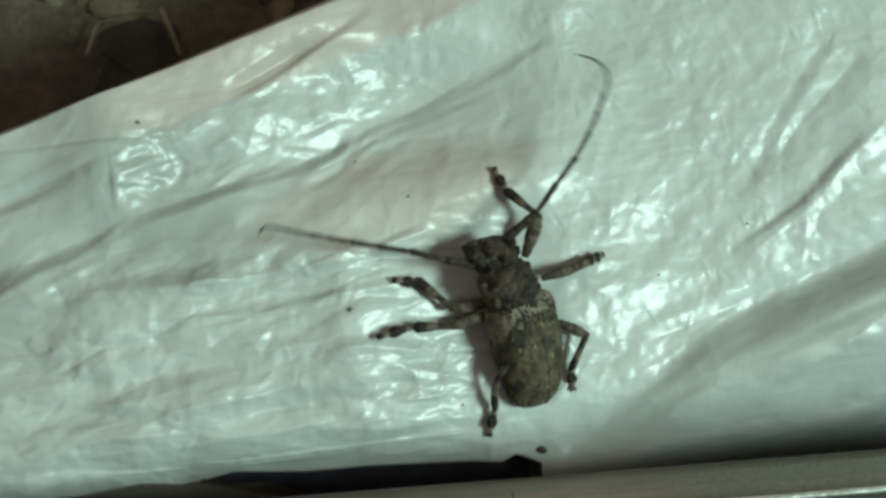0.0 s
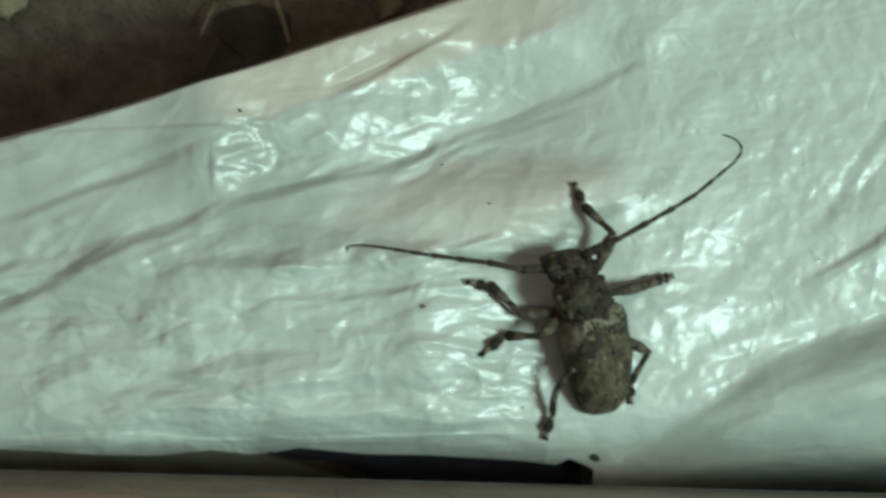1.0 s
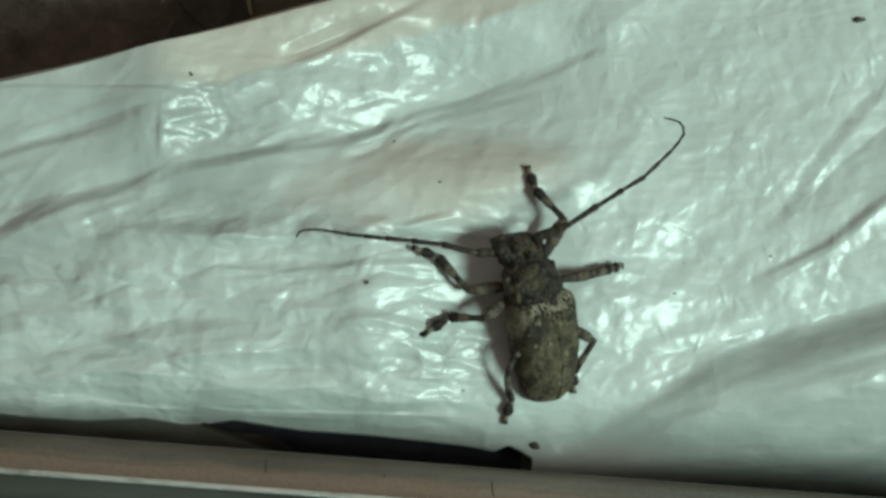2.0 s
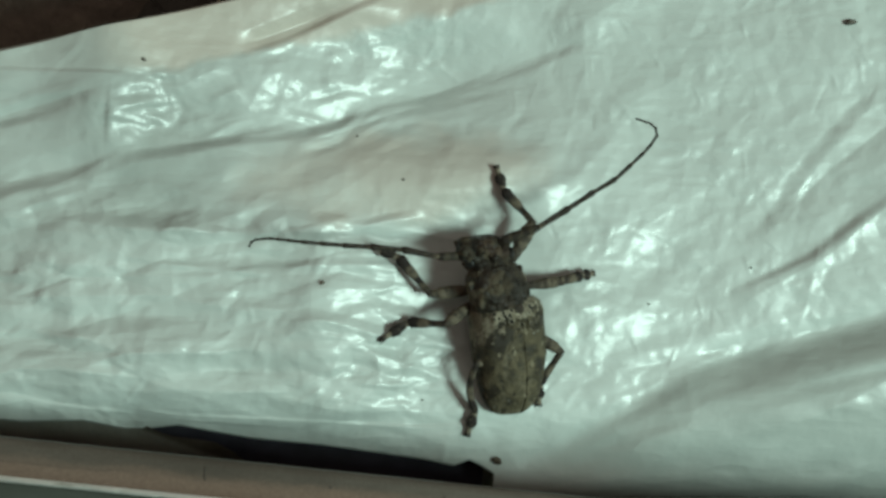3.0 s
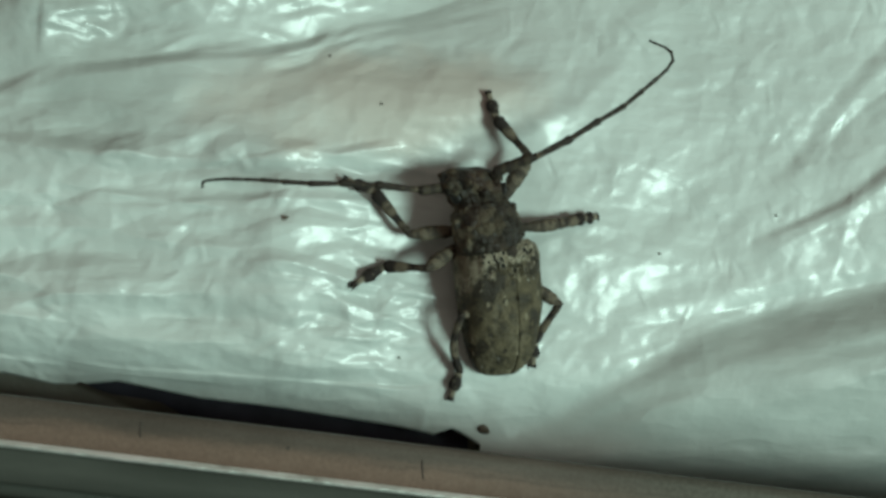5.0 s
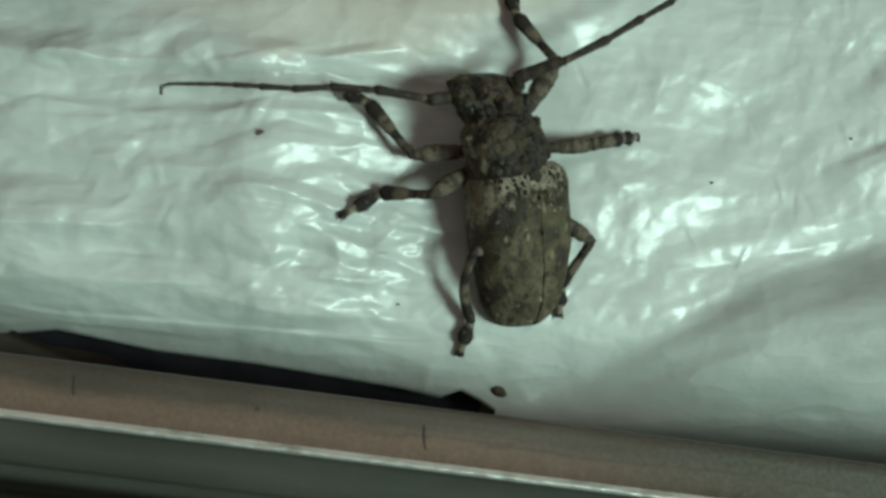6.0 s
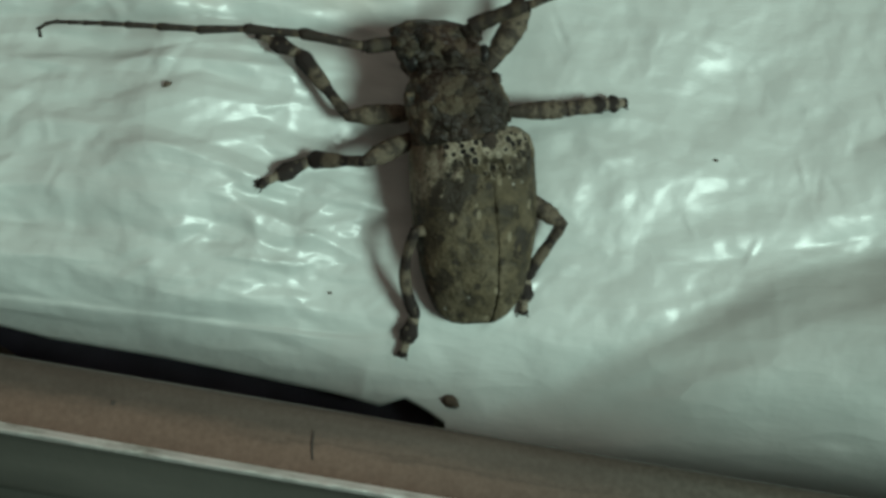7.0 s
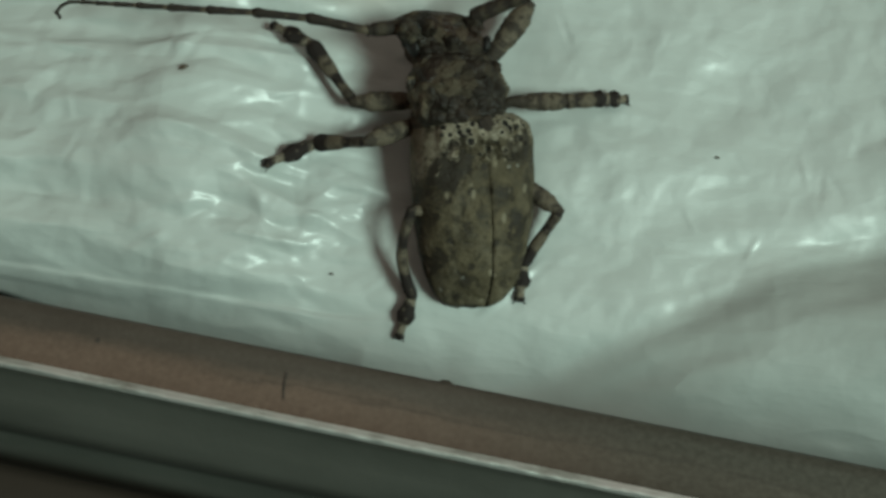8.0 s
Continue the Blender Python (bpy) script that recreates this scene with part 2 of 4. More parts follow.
def rugged_material(name, k, red):
    """Coarse tubercles, black in the middle, olive and tan at the sides, with pale down in the seams."""
    g = Graph(name)
    p = g.space()
    x, y, z = g.axes(p)
    big, mid, fine = g.noise(p, 3.4, 3, 0.5), g.noise(p, 9.0, 4, 0.55), g.noise(p, 38.0, 3, 0.5)
    q = g.tree.nodes.new("ShaderNodeVectorMath")
    q.operation = "MULTIPLY_ADD"
    g.put(q, 0, g.make("ShaderNodeTexNoise", 1, Vector=p, Scale=10.0, Detail=2.0))
    q.inputs[1].default_value = (0.06, 0.06, 0.06)
    g.put(q, 2, p)
    cell = g.tree.nodes.new("ShaderNodeTexVoronoi")
    g.put(cell, "Vector", q.outputs[0])
    cell.inputs["Scale"].default_value = 11.0
    knob, tint = cell.outputs[0], g.axes(cell.outputs[1])[0]
    t = g.math("ADD", g.math("MULTIPLY", tint, 0.38), g.math("ADD", g.math("MULTIPLY", mid, 0.40), g.math("MULTIPLY", big, 0.28)))
    col = g.ramp(t, [(0.36, (0.012 * k, 0.009 * k, 0.007 * k)), (0.48, (0.040 * k, 0.031 * k, 0.021 * k)), (0.60, (0.115 * k, 0.088 * k, 0.055 * k)), (0.72, (0.23 * k, 0.180 * k, 0.115 * k))])
    out = g.math("ABSOLUTE", g.math("ADD", g.math("ADD", x, 0.14), g.math("MULTIPLY", g.math("SUBTRACT", big, 0.5), 0.25)))
    middle = g.math("MULTIPLY", g.step(out, 0.42, 0.28), g.step(y, 1.25, 1.0))
    col = g.mix(g.math("MULTIPLY", middle, g.step(tint, 0.45, 1.0, 0.97, 0.6)), col, (0.017, 0.012, 0.008))
    # tan down at the hind corners of the plate
    tan = g.math("MULTIPLY", g.step(y, 0.72, 0.50), g.step(out, 0.30, 0.38))
    col = g.mix(g.math("MULTIPLY", tan, g.step(mid, 0.42, 0.60, 0.05, 0.8)), col, (0.170, 0.136, 0.090))
    col = g.mix(g.math("MULTIPLY", g.step(big, 0.5, 0.62), red), col, (0.070, 0.034, 0.024))
    seams = g.math("MULTIPLY", g.step(knob, 0.46, 0.62), g.step(fine, 0.45, 0.62))
    col = g.mix(g.math("MULTIPLY", seams, g.math("MULTIPLY_ADD", middle, -0.18 * k, 0.30 * k)), col, (0.27, 0.24, 0.18))
    h = g.math("ADD", g.math("MULTIPLY", g.math("SUBTRACT", 1.0, knob), 0.6), g.math("ADD", g.math("MULTIPLY", mid, 0.8), g.math("MULTIPLY", fine, 0.25)))
    return g.done(Base_Color=col, Roughness=g.step(tint, 0.2, 0.8, 0.42, 0.85), Specular_IOR_Level=0.35, Normal=g.bump(h, 1.0, 0.0007))


def limb_material(name, bands, pale=(0.165, 0.132, 0.094), dark=(0.020, 0.014, 0.012), contrast=1.0):
    """Hairy, banded leg or feeler. bands: dark stretches along the limb, from 0 at its base to 1 at its end."""
    g = Graph(name)
    node = g.tree.nodes.new("ShaderNodeUVMap")
    node.uv_map = "along"
    u = g.axes(node.outputs[0])[0]
    p = g.space()
    mid, fine = g.noise(p, 13.0, 4, 0.6), g.noise(p, 50.0, 3)
    u = g.math("ADD", u, g.math("MULTIPLY", g.math("SUBTRACT", g.noise(p, 8.0, 3, 0.6), 0.5), 0.26))
    mask = 0.0
    for a, b in bands:
        one = g.math("MULTIPLY", g.step(u, a - 0.04, a + 0.03), g.step(u, b + 0.04, b - 0.03))
        mask = g.math("MAXIMUM", mask, one)
    mask = g.math("MULTIPLY", mask, contrast)
    mask = g.math("MAXIMUM", mask, g.step(mid, 0.51, 0.60, 0.0, 0.75))
    mask = g.math("MULTIPLY", mask, g.step(g.cells(p, 13.0), 0.12, 0.26, 0.45, 1.0))
    soft = g.ramp(fine, [(0.3, tuple(c * 0.55 for c in pale)), (0.7, pale)])
    col = g.mix(mask, soft, dark)
    return g.done(Base_Color=col, Roughness=0.72, Specular_IOR_Level=0.3, Normal=g.bump(fine, 0.8, 0.00015))


def plain_material(name, colour, rough, scale=20.0, spread=0.35, metal=0.0):
    g = Graph(name)
    n = g.noise(g.space(), scale, 5, 0.6)
    return g.done(Base_Color=g.ramp(n, [(0.3, tuple(c * (1 - spread) for c in colour)), (0.7, tuple(min(1, c * (1 + spread)) for c in colour))]),
                  Roughness=rough, Metallic=metal, Normal=g.bump(n, 0.3, 0.0001))


def bright_lip_material():
    g = Graph("highlit_metal_lip")
    n = g.noise(g.space((60, 160, 160)), 2.0, 5, 0.7)
    # the highlight along the metal lip is put into this almost white colour
    col = g.ramp(n, [(0.36, (0.42, 0.42, 0.38)), (0.5, (0.78, 0.82, 0.78)), (0.66, (0.95, 0.97, 0.94))])
    return g.done(Base_Color=col, Roughness=g.step(n, 0.35, 0.65, 0.55, 0.33), Metallic=0.75, Normal=g.bump(n, 0.7, 0.0003))


FILM = film_material()
INNER = inner_film_material()
# near-black colour for the shade deep in the slit
SLIT_SHADE = plain_material("slit_shade_black", (0.022, 0.017, 0.028), 0.7, 3.0)
RAIL = rail_material()
LIP = bright_lip_material()
SOIL = soil_material()
STONE_DARK = stone_material("black_stone", (0.034, 0.029, 0.025), (0.070, 0.061, 0.050))
STONE_BROWN = stone_material("brown_stone", (0.065, 0.046, 0.036), (0.130, 0.094, 0.074))
STONE_OLIVE = stone_material("olive_stone", (0.12, 0.106, 0.066), (0.26, 0.23, 0.15))
STRAW = plain_material("dry_stalk", (0.22, 0.195, 0.135), 0.8, 4.0)
ELYTRA = wing_case_material()
THORAX = rugged_material("mottled_thorax", 0.72, 0.14)
HEAD = rugged_material("mottled_head", 0.66, 0.30)
BELLY = plain_material("dark_underside", (0.030, 0.020, 0.013), 0.85)
EYE = plain_material("black_eye", (0.012, 0.011, 0.010), 0.45)
GRANULE = plain_material("black_granule", (0.016, 0.012, 0.009), 0.75)
FEMUR = limb_material("banded_femur", [(0.0, 0.22), (0.50, 0.58), (0.90, 1.0)], contrast=0.75)
TIBIA = limb_material("banded_tibia", [(0.0, 0.12), (0.30, 0.43), (0.70, 1.0)])
TARSUS = limb_material("banded_tarsus", [(0.0, 0.06), (0.22, 0.62), (0.84, 1.1)], pale=(0.26, 0.22, 0.165))
SCAPE = limb_material("mottled_scape", [(0.0, 0.18), (0.30, 0.45), (0.62, 0.72), (0.9, 1.0)], pale=(0.070, 0.054, 0.036), contrast=0.8)
FEELER = limb_material("ringed_feeler", [(0.22, 1.1)], pale=(0.15, 0.115, 0.08), dark=(0.030, 0.022, 0.017))
CLAW = plain_material("dark_claw", (0.02, 0.015, 0.012), 0.35)
CRUMB = plain_material("brown_crumb", (0.10, 0.075, 0.054), 0.8, 60.0)
SPECK = plain_material("dark_speck", (0.095, 0.078, 0.062), 0.8, 60.0)
DARK_PANEL = plain_material("dark_brown_panel", (0.05, 0.042, 0.036), 0.9, 0.3)
SCRATCH = plain_material("dark_scratch", (0.055, 0.044, 0.037), 0.8, 30.0)


# ---- builders ----
def finish(name, bm, material, smooth=True):
    data = bpy.data.meshes.new(name)
    bmesh.ops.recalc_face_normals(bm, faces=bm.faces)
    bm.to_mesh(data)
    bm.free()
    data.materials.append(material)
    if smooth:
        for f in data.polygons:
            f.use_smooth = True
    return new(name, data)


def part(name, bm, material, parent, label="", smooth=True):
    ob = finish(name, bm, material, smooth)
    ob.parent = parent
    return tagged(ob, label)


def array_mesh(name, verts, faces, material):
    data = bpy.data.meshes.new(name)
    data.from_pydata(verts, [], faces)
    data.materials.append(material)
    for f in data.polygons:
        f.use_smooth = True
    return new(name, data)


def tube(rings, closed=True, segments=14, uv=True):
    """A lofted limb along +y. rings: (y, radius across, radius up, centre z) in centimetres."""
    bm = bmesh.new()
    layer = bm.loops.layers.uv.new("along") if uv else None
    lo, hi = rings[0][0], rings[-1][0]
    loops = []
    for y, a, b, z in rings:
        loops.append([bm.verts.new(Vector((a * math.cos(k), y, z + b * math.sin(k))) * CM) for k in (math.tau * n / segments for n in range(segments))])
    for one, two in zip(loops, loops[1:]):
        for n in range(segments):
            m = (n + 1) % segments
            bm.faces.new((one[n], one[m], two[m], two[n]))
    if closed:
        bm.faces.new(loops[0][::-1])
        bm.faces.new(loops[-1])
    if layer:
        for f in bm.faces:
            for loop in f.loops:
                loop[layer].uv = ((loop.vert.co.y / CM - lo) / (hi - lo), 0.5)
    return bm


def swell(profile, steps=26, wobble=0.0, seed=0):
    """Rings of a limb from a few (y, a, b, z) rows, eased between them."""
    rows = np.array(profile, float)
    out = []
    rng = random.Random(seed)
    for y in np.linspace(rows[0, 0], rows[-1, 0], steps):
        n = min(max(int(np.searchsorted(rows[:, 0], y)), 1), len(rows) - 1)
        f = (y - rows[n - 1, 0]) / max(rows[n, 0] - rows[n - 1, 0], 1e-6)
        f = f * f * (3 - 2 * f)
        a, b, z = rows[n - 1, 1:] * (1 - f) + rows[n, 1:] * f
        k = 1 + wobble * rng.uniform(-1, 1)
        out.append((y, a * k, b * k, z))
    return out


def blob(bm, centre, radii, turn=0.0, rough=0.0, seed=0, level=2):
    made = bmesh.ops.create_icosphere(bm, subdivisions=level, radius=1.0)
    rot = Matrix.Rotation(turn, 3, "Z")
    for v in made["verts"]:
        k = 1 + rough * noise.noise(v.co * 1.7 + Vector((seed * 3.1, seed, 0)))
        v.co = (rot @ Vector((v.co.x * radii[0], v.co.y * radii[1], v.co.z * radii[2])) * k + Vector(centre)) * CM
    return bm


# ---- ground ----
def build_ground():
    n = 360
    u = np.linspace(-1, 1, n)
    u = np.sign(u) * np.abs(u) ** 2.2 * 300
    verts, faces = [], []
    for j in range(n):
        for i in range(n):
            x, y = u[i], u[j] + 5
            near = math.exp(-(x * x + (y - 5) ** 2) / 900)
            z = -4.4 + near * (0.5 * noise.fractal(Vector((x * 0.45, y * 0.45, 1)), 0.9, 2.0, 4))
            verts.append((x * CM, y * CM, z * CM))
    for j in range(n - 1):
        for i in range(n - 1):
            a = j * n + i
            faces.append((a, a + 1, a + n + 1, a + n))
    tagged(array_mesh("ground", verts, faces, SOIL), "dark brown crumbly soil in shade under the bag", "ground", kind="structure")


def build_stone(name, x, y, size, flat, turn, material, label, seed):
    bm = bmesh.new()
    blob(bm, (0, 0, 0), (size, size * 0.75, size * flat), turn, 0.45, seed, 3)
    rng = random.Random(seed)
    for _ in range(4 if name == "flat_stone" else 3):
        way = Vector((rng.gauss(0, 1), rng.gauss(0, 1), abs(rng.gauss(0, 0.8)))).normalized()
        far = size * CM * rng.uniform(0.55, 0.8) * (flat if way.z > 0.7 else 1)
        bmesh.ops.bisect_plane(bm, geom=bm.verts[:] + bm.edges[:] + bm.faces[:], plane_co=way * far, plane_no=way, clear_outer=True)
    bmesh.ops.holes_fill(bm, edges=bm.edges[:])
    ob = finish(name, bm, material, smooth=name != "flat_stone")
    ob.location = (x * CM, y * CM, (-4.4 + size * flat * 0.3) * CM)
    return tagged(ob, label, "stone", "stones on the soil")


# ---- the bag ----
SLIT_X = -0.02
CREASES = []


def lay_creases():
    rng = random.Random(7)
    # long folds: x0, y0, x1, y1, height, width, sharpness
    CREASES.extend([
        (-6.8, 2.05, -5.0, 2.6, -0.04, 0.15, 1.3), (-2.9, 2.08, 0.9, 3.42, -0.02, 0.09, 1.2),
        (1.6, -0.75, 4.6, -0.1, -0.025, 0.18, 1.3), (-3.5, 3.3, -2.0, 4.05, -0.10, 0.14, 1.2),
        (-5.05, 2.62, -5.06, 1.9, 0.006, 0.04, 1.0),
        (3.2, 0.1, 5.6, 1.95, 0.035, 0.25, 1.4), (3.6, 1.4, 5.4, 2.9, -0.06, 0.35, 1.4),
        (-2.6, -0.22, -0.75, -0.42, 0.06, 0.12, 1.0), (-3.6, 0.35, -0.9, 0.62, 0.05, 0.12, 1.0), (0.2, -1.3, 0.65, -0.85, 0.04, 0.06, 1.0),
        (-2.2, 1.0, -0.9, 1.25, 0.05, 0.10, 1.0), (1.5, 2.9, 1.9, 2.5, 0.015, 0.07, 1.0)])

    def scatter(count, x, y, angle, turn, length, width, steep):
        for _ in range(count):
            cx, cy = rng.uniform(*x), rng.uniform(*y)
            a, half, w = radians(rng.gauss(angle, turn)), rng.uniform(*length) / 2, rng.uniform(*width)
            h = w * rng.uniform(*steep) * rng.choice((1, 1, -1))
            CREASES.append((cx - half * math.cos(a), cy - half * math.sin(a), cx + half * math.cos(a), cy + half * math.sin(a), h, w, 1.0))

    scatter(40, (-8, -0.6), (-1.15, 1.0), -3, 8, (0.8, 2.4), (0.06, 0.16), (0.05, 0.18))
    scatter(40, (-8, -0.4), (-1.35, 0.9), 35, 45, (0.12, 0.4), (0.04, 0.09), (0.08, 0.25))
    scatter(30, (-4.8, -1.4), (2.1, 2.9), 18, 16, (0.3, 0.9), (0.06, 0.12), (0.15, 0.35))
    scatter(24, (-8.5, -5.0), (0.8, 3.0), 20, 14, (0.4, 1.4), (0.08, 0.16), (0.10, 0.28))
    scatter(40, (-5, 0.5), (0.9, 2.6), 12, 12, (0.4, 1.2), (0.08, 0.2), (0.05, 0.15))
    scatter(50, (-1.5, 6), (2.4, 5.0), 30, 35, (0.1, 0.45), (0.02, 0.05), (0.05, 0.22))
    scatter(60, (0.4, 6.5), (-0.6, 4.2), -50, 40, (0.08, 0.28), (0.026, 0.045), (0.10, 0.32))
    scatter(14, (0.5, 6.5), (-2.6, 0.8), 24, 7, (1.0, 3.0), (0.08, 0.2), (0.02, 0.07))
    scatter(8, (-0.8, 3.5), (-2.2, -0.6), 38, 25, (0.2, 0.7), (0.05, 0.1), (0.06, 0.15))


# crumpled spots with small hard facets: x, y, radius
GLINTS = [(0.75, 0.95, 0.25), (0.9, 0.05, 0.30), (0.75, 1.5, 0.25), (0.50, 0.78, 0.14), (0.88, 0.98, 0.16), (1.0, 0.32, 0.2), (1.2, 0.3, 0.15), (2.3, 0.6, 0.16), (2.75, 0.65, 0.16), (1.75, 1.05, 0.14), (0.80, 0.22, 0.22), (0.78, -0.22, 0.2), (1.12, -0.14, 0.25), (1.3, 1.05, 0.3), (2.4, 1.9, 0.3), (-0.75, -0.85, 0.25), (2.6, 3.0, 0.4), (1.0, 2.3, 0.3), (4.2, 1.9, 0.4)]


# where one sheet lies over the next: x0, y0, x1, y1, height, half width, reach
STEPS = [(-9.0, 0.10, -4.75, 1.70, -0.17, 0.12, 0.9), (-5.1, 1.60, -2.9, 2.26, -0.16, 0.10, 0.8), (-3.2, 2.15, -1.3, 2.72, -0.12, 0.09, 0.7), (-1.6, 2.62, 1.3, 3.55, -0.08, 0.08, 0.6), (-2.4, 2.30, 0.2, 2.95, -0.03, 0.06, 0.3),
         (-8.0, 1.60, -5.4, 2.32, -0.07, 0.08, 0.4), (-5.06, 1.8, -5.03, 2.7, -0.05, 0.03, 0.4), (-7.5, 2.82, -4.6, 2.76, -0.05, 0.04, 0.3), (-3.65, 3.05, -1.3, 4.32, -0.08, 0.06, 0.35), (-2.4, 3.30, -0.4, 3.98, 0.03, 0.04, 0.3),
         (-8.0, -1.12, -4.0, -1.36, -0.04, 0.03, 0.25), (-4.6, -1.28, -0.4, -1.40, -0.035, 0.025, 0.25), (-4.4, -1.36, -2.6, -1.46, 0.02, 0.02, 0.15),
         (1.8, -0.1, 5.0, 0.8, -0.012, 0.08, 1.5), (1.5, -1.7, 6.0, -0.35, -0.03, 0.09, 2.0),
         (3.0, 0.2, 5.2, 1.7, -0.05, 0.07, 0.5), (3.2, 1.0, 5.0, 3.2, -0.05, 0.10, 0.6)]


def lattice(x, y, seed):
    """Smooth value noise from -1 to 1."""
    xi, yi = np.floor(x).astype(np.int64), np.floor(y).astype(np.int64)
    fx, fy = x - xi, y - yi
    fx, fy = fx * fx * fx * (fx * (fx * 6 - 15) + 10), fy * fy * fy * (fy * (fy * 6 - 15) + 10)

    def at(i, j):
        k = (i * 374761393 + j * 668265263 + seed * 974711) & 0xFFFFFFFF
        k = ((k ^ (k >> 13)) * 1274126177) & 0xFFFFFFFF
        return ((k ^ (k >> 16)) & 0xFFFF) / 32767.5 - 1

    top = at(xi, yi) * (1 - fx) + at(xi + 1, yi) * fx
    low = at(xi, yi + 1) * (1 - fx) + at(xi + 1, yi + 1) * fx
    return top * (1 - fy) + low * fy


def facets(x, y, seed, turn=0.0):
    """Flat random facets with straight creases between them, from -1 to 1."""
    c, s = math.cos(radians(turn)), math.sin(radians(turn))
    x, y = c * x + s * y, c * y - s * x
    xi, yi = np.floor(x).astype(np.int64), np.floor(y).astype(np.int64)
    u, v = x - xi, y - yi

    def at(i, j):
        k = (i * 374761393 + j * 668265263 + seed * 974711) & 0xFFFFFFFF
        k = ((k ^ (k >> 13)) * 1274126177) & 0xFFFFFFFF
        return ((k ^ (k >> 16)) & 0xFFFF) / 32767.5 - 1

    a, b, d, e = at(xi, yi), at(xi + 1, yi), at(xi, yi + 1), at(xi + 1, yi + 1)
    flip = at(xi * 7 + 3, yi * 5 + 1) > 0
    one = np.where(u > v, a + (b - a) * u + (e - b) * v, a + (d - a) * v + (e - d) * u)
    two = np.where(u + v < 1, a + (b - a) * u + (d - a) * v, e + (d - e) * (1 - u) + (b - e) * (1 - v))
    return np.where(flip, one, two)


def crimp(x, y, seed, turn, fx, fy):
    """Sharp valleys between soft swells, drawn out along a direction; from 0 to 1."""
    c, s = math.cos(radians(turn)), math.sin(radians(turn))
    return np.abs(lattice((c * x + s * y) * fx + seed * 0.37, (c * y - s * x) * fy + seed * 0.61, seed))


def ease(x, lo, hi):
    f = np.clip((x - lo) / (hi - lo), 0, 1)
    return f * f * (3 - 2 * f)


def bag_height(x, y):
    """The height of the film over the plan, in centimetres."""
    # a low crest left of the middle, steeper on its right flank
    h = 0.37 * np.exp(-((x + 2.45) / np.where(x > -2.45, 1.05, 4.5)) ** 2) * ease(y, -1.7, -0.5) * (1 - 0.75 * ease(y, 0.7, 1.7))
    # the strip above the long fold dips towards the right of its left crease
    h = h + (0.22 * np.exp(-((x + 5.0) / 0.6) ** 2) - 0.50 * np.exp(-((x + 1.2) / 1.9) ** 2)) * ease(y, 1.5, 2.5) * (1 - 0.5 * ease(y, 3.2, 4.0))
    h = h + 0.12 * np.exp(-((x + 1.3) / 1.2) ** 2 - ((y - 1.7) / 0.6) ** 2)
    # a swell ahead of the beetle and a turned-down hem along the slit
    h = h + 0.24 * np.exp(-((x + 0.2) / 1.3) ** 2 - ((y - 2.15) / 0.8) ** 2)
    h = h - 0.26 * np.maximum(-(y - np.interp(x, [-8, -4, -0.4], [-1.12, -1.32, -1.5])), 0) * ease(-x, 0.5, 1.6)
    h = h + 0.48 * ease(x, 1.9, 6.0) * ease(y, -0.8, 0.8)
    h = h + 0.06 * ease(x, 2.5, 0.65) * ease(x, 0.05, 0.6) * ease(y, -0.9, -0.2) * ease(y, 2.4, 1.2)
    # a fold runs up to the right: a valley, a low ridge, and beyond it the film falls away towards the rail
    fold = y - np.interp(x, [-0.6, 0.2, 1.3, 2.45, 5.6, 9], [-1.8, -1.97, -1.34, -0.68, 0.35, 1.1])
    lead = ease(x, 0.3, 1.3)
    fall = -fold - 0.30 * lead
    h = h + 0.085 * ease(-fold, -0.02, 0.32) * lead - 0.10 * np.clip(fall, 0, 2) ** 2 * ease(x, -0.8, 0.9) - 0.25 * ease(-y, 1.0, 2.0)
    # below it the film climbs with the rail
    h = h + 0.13 * np.clip(x - 0.9, 0, 6) * ease(-fold, -0.05, 0.65) * (1 - 0.8 * ease(y, -0.6, 0.4))
    h = h - 0.25 * ease(-x, 6.0, 9.5) - 2.0 * ease(-x, 9.0, 12.0) - 2.0 * ease(x, 7.0, 10.0)
    wx, wy = x + 0.12 * lattice(x * 0.8, y * 0.8, 3), y + 0.10 * lattice(x * 0.8, y * 0.8, 4)
    calm = 1 - 0.6 * np.exp(-((x - 0.0) / 0.6) ** 2 - ((y + 0.1) / 1.2) ** 2)
    total = np.zeros_like(h)
    for x0, y0, x1, y1, up, wide, soft in CREASES:
        dx, dy = x1 - x0, y1 - y0
        long = math.hypot(dx, dy)
        along = ((wx - x0) * dx + (wy - y0) * dy) / long
        across = np.abs((wy - y0) * dx - (wx - x0) * dy) / long
        near = np.clip(1 - across / wide, 0, 1)
        total += up * near**soft * ease(along, -0.1, min(0.35 * long, 0.5)) * ease(long - along, -0.1, min(0.35 * long, 0.5))
    for x0, y0, x1, y1, up, half, reach in STEPS:
        dx, dy = x1 - x0, y1 - y0
        long = math.hypot(dx, dy)
        along = ((wx - x0) * dx + (wy - y0) * dy) / long
        off = ((wy - y0) * dx - (wx - x0) * dy) / long
        total += up * (0.92 + 0.35 * lattice(x * 1.3, y * 1.3, 51)) * ease(off, -half, half) * np.exp(-np.maximum(off - half, 0) / reach) * ease(along, -0.1, 0.7) * ease(long - along, -0.1, 0.7)
    h = h + total * calm
    # crumpled patches: bands on the near side, the strip above the long fold, a few glints elsewhere
    band = ease(lattice(x * 0.33 + 7, y * 2.3 + x * 0.12, 21), -0.15, 0.5) * ease(-x, 0.3, 1.2) * ease(y, 1.35, 0.75) * ease(y, -1.45, -1.2)
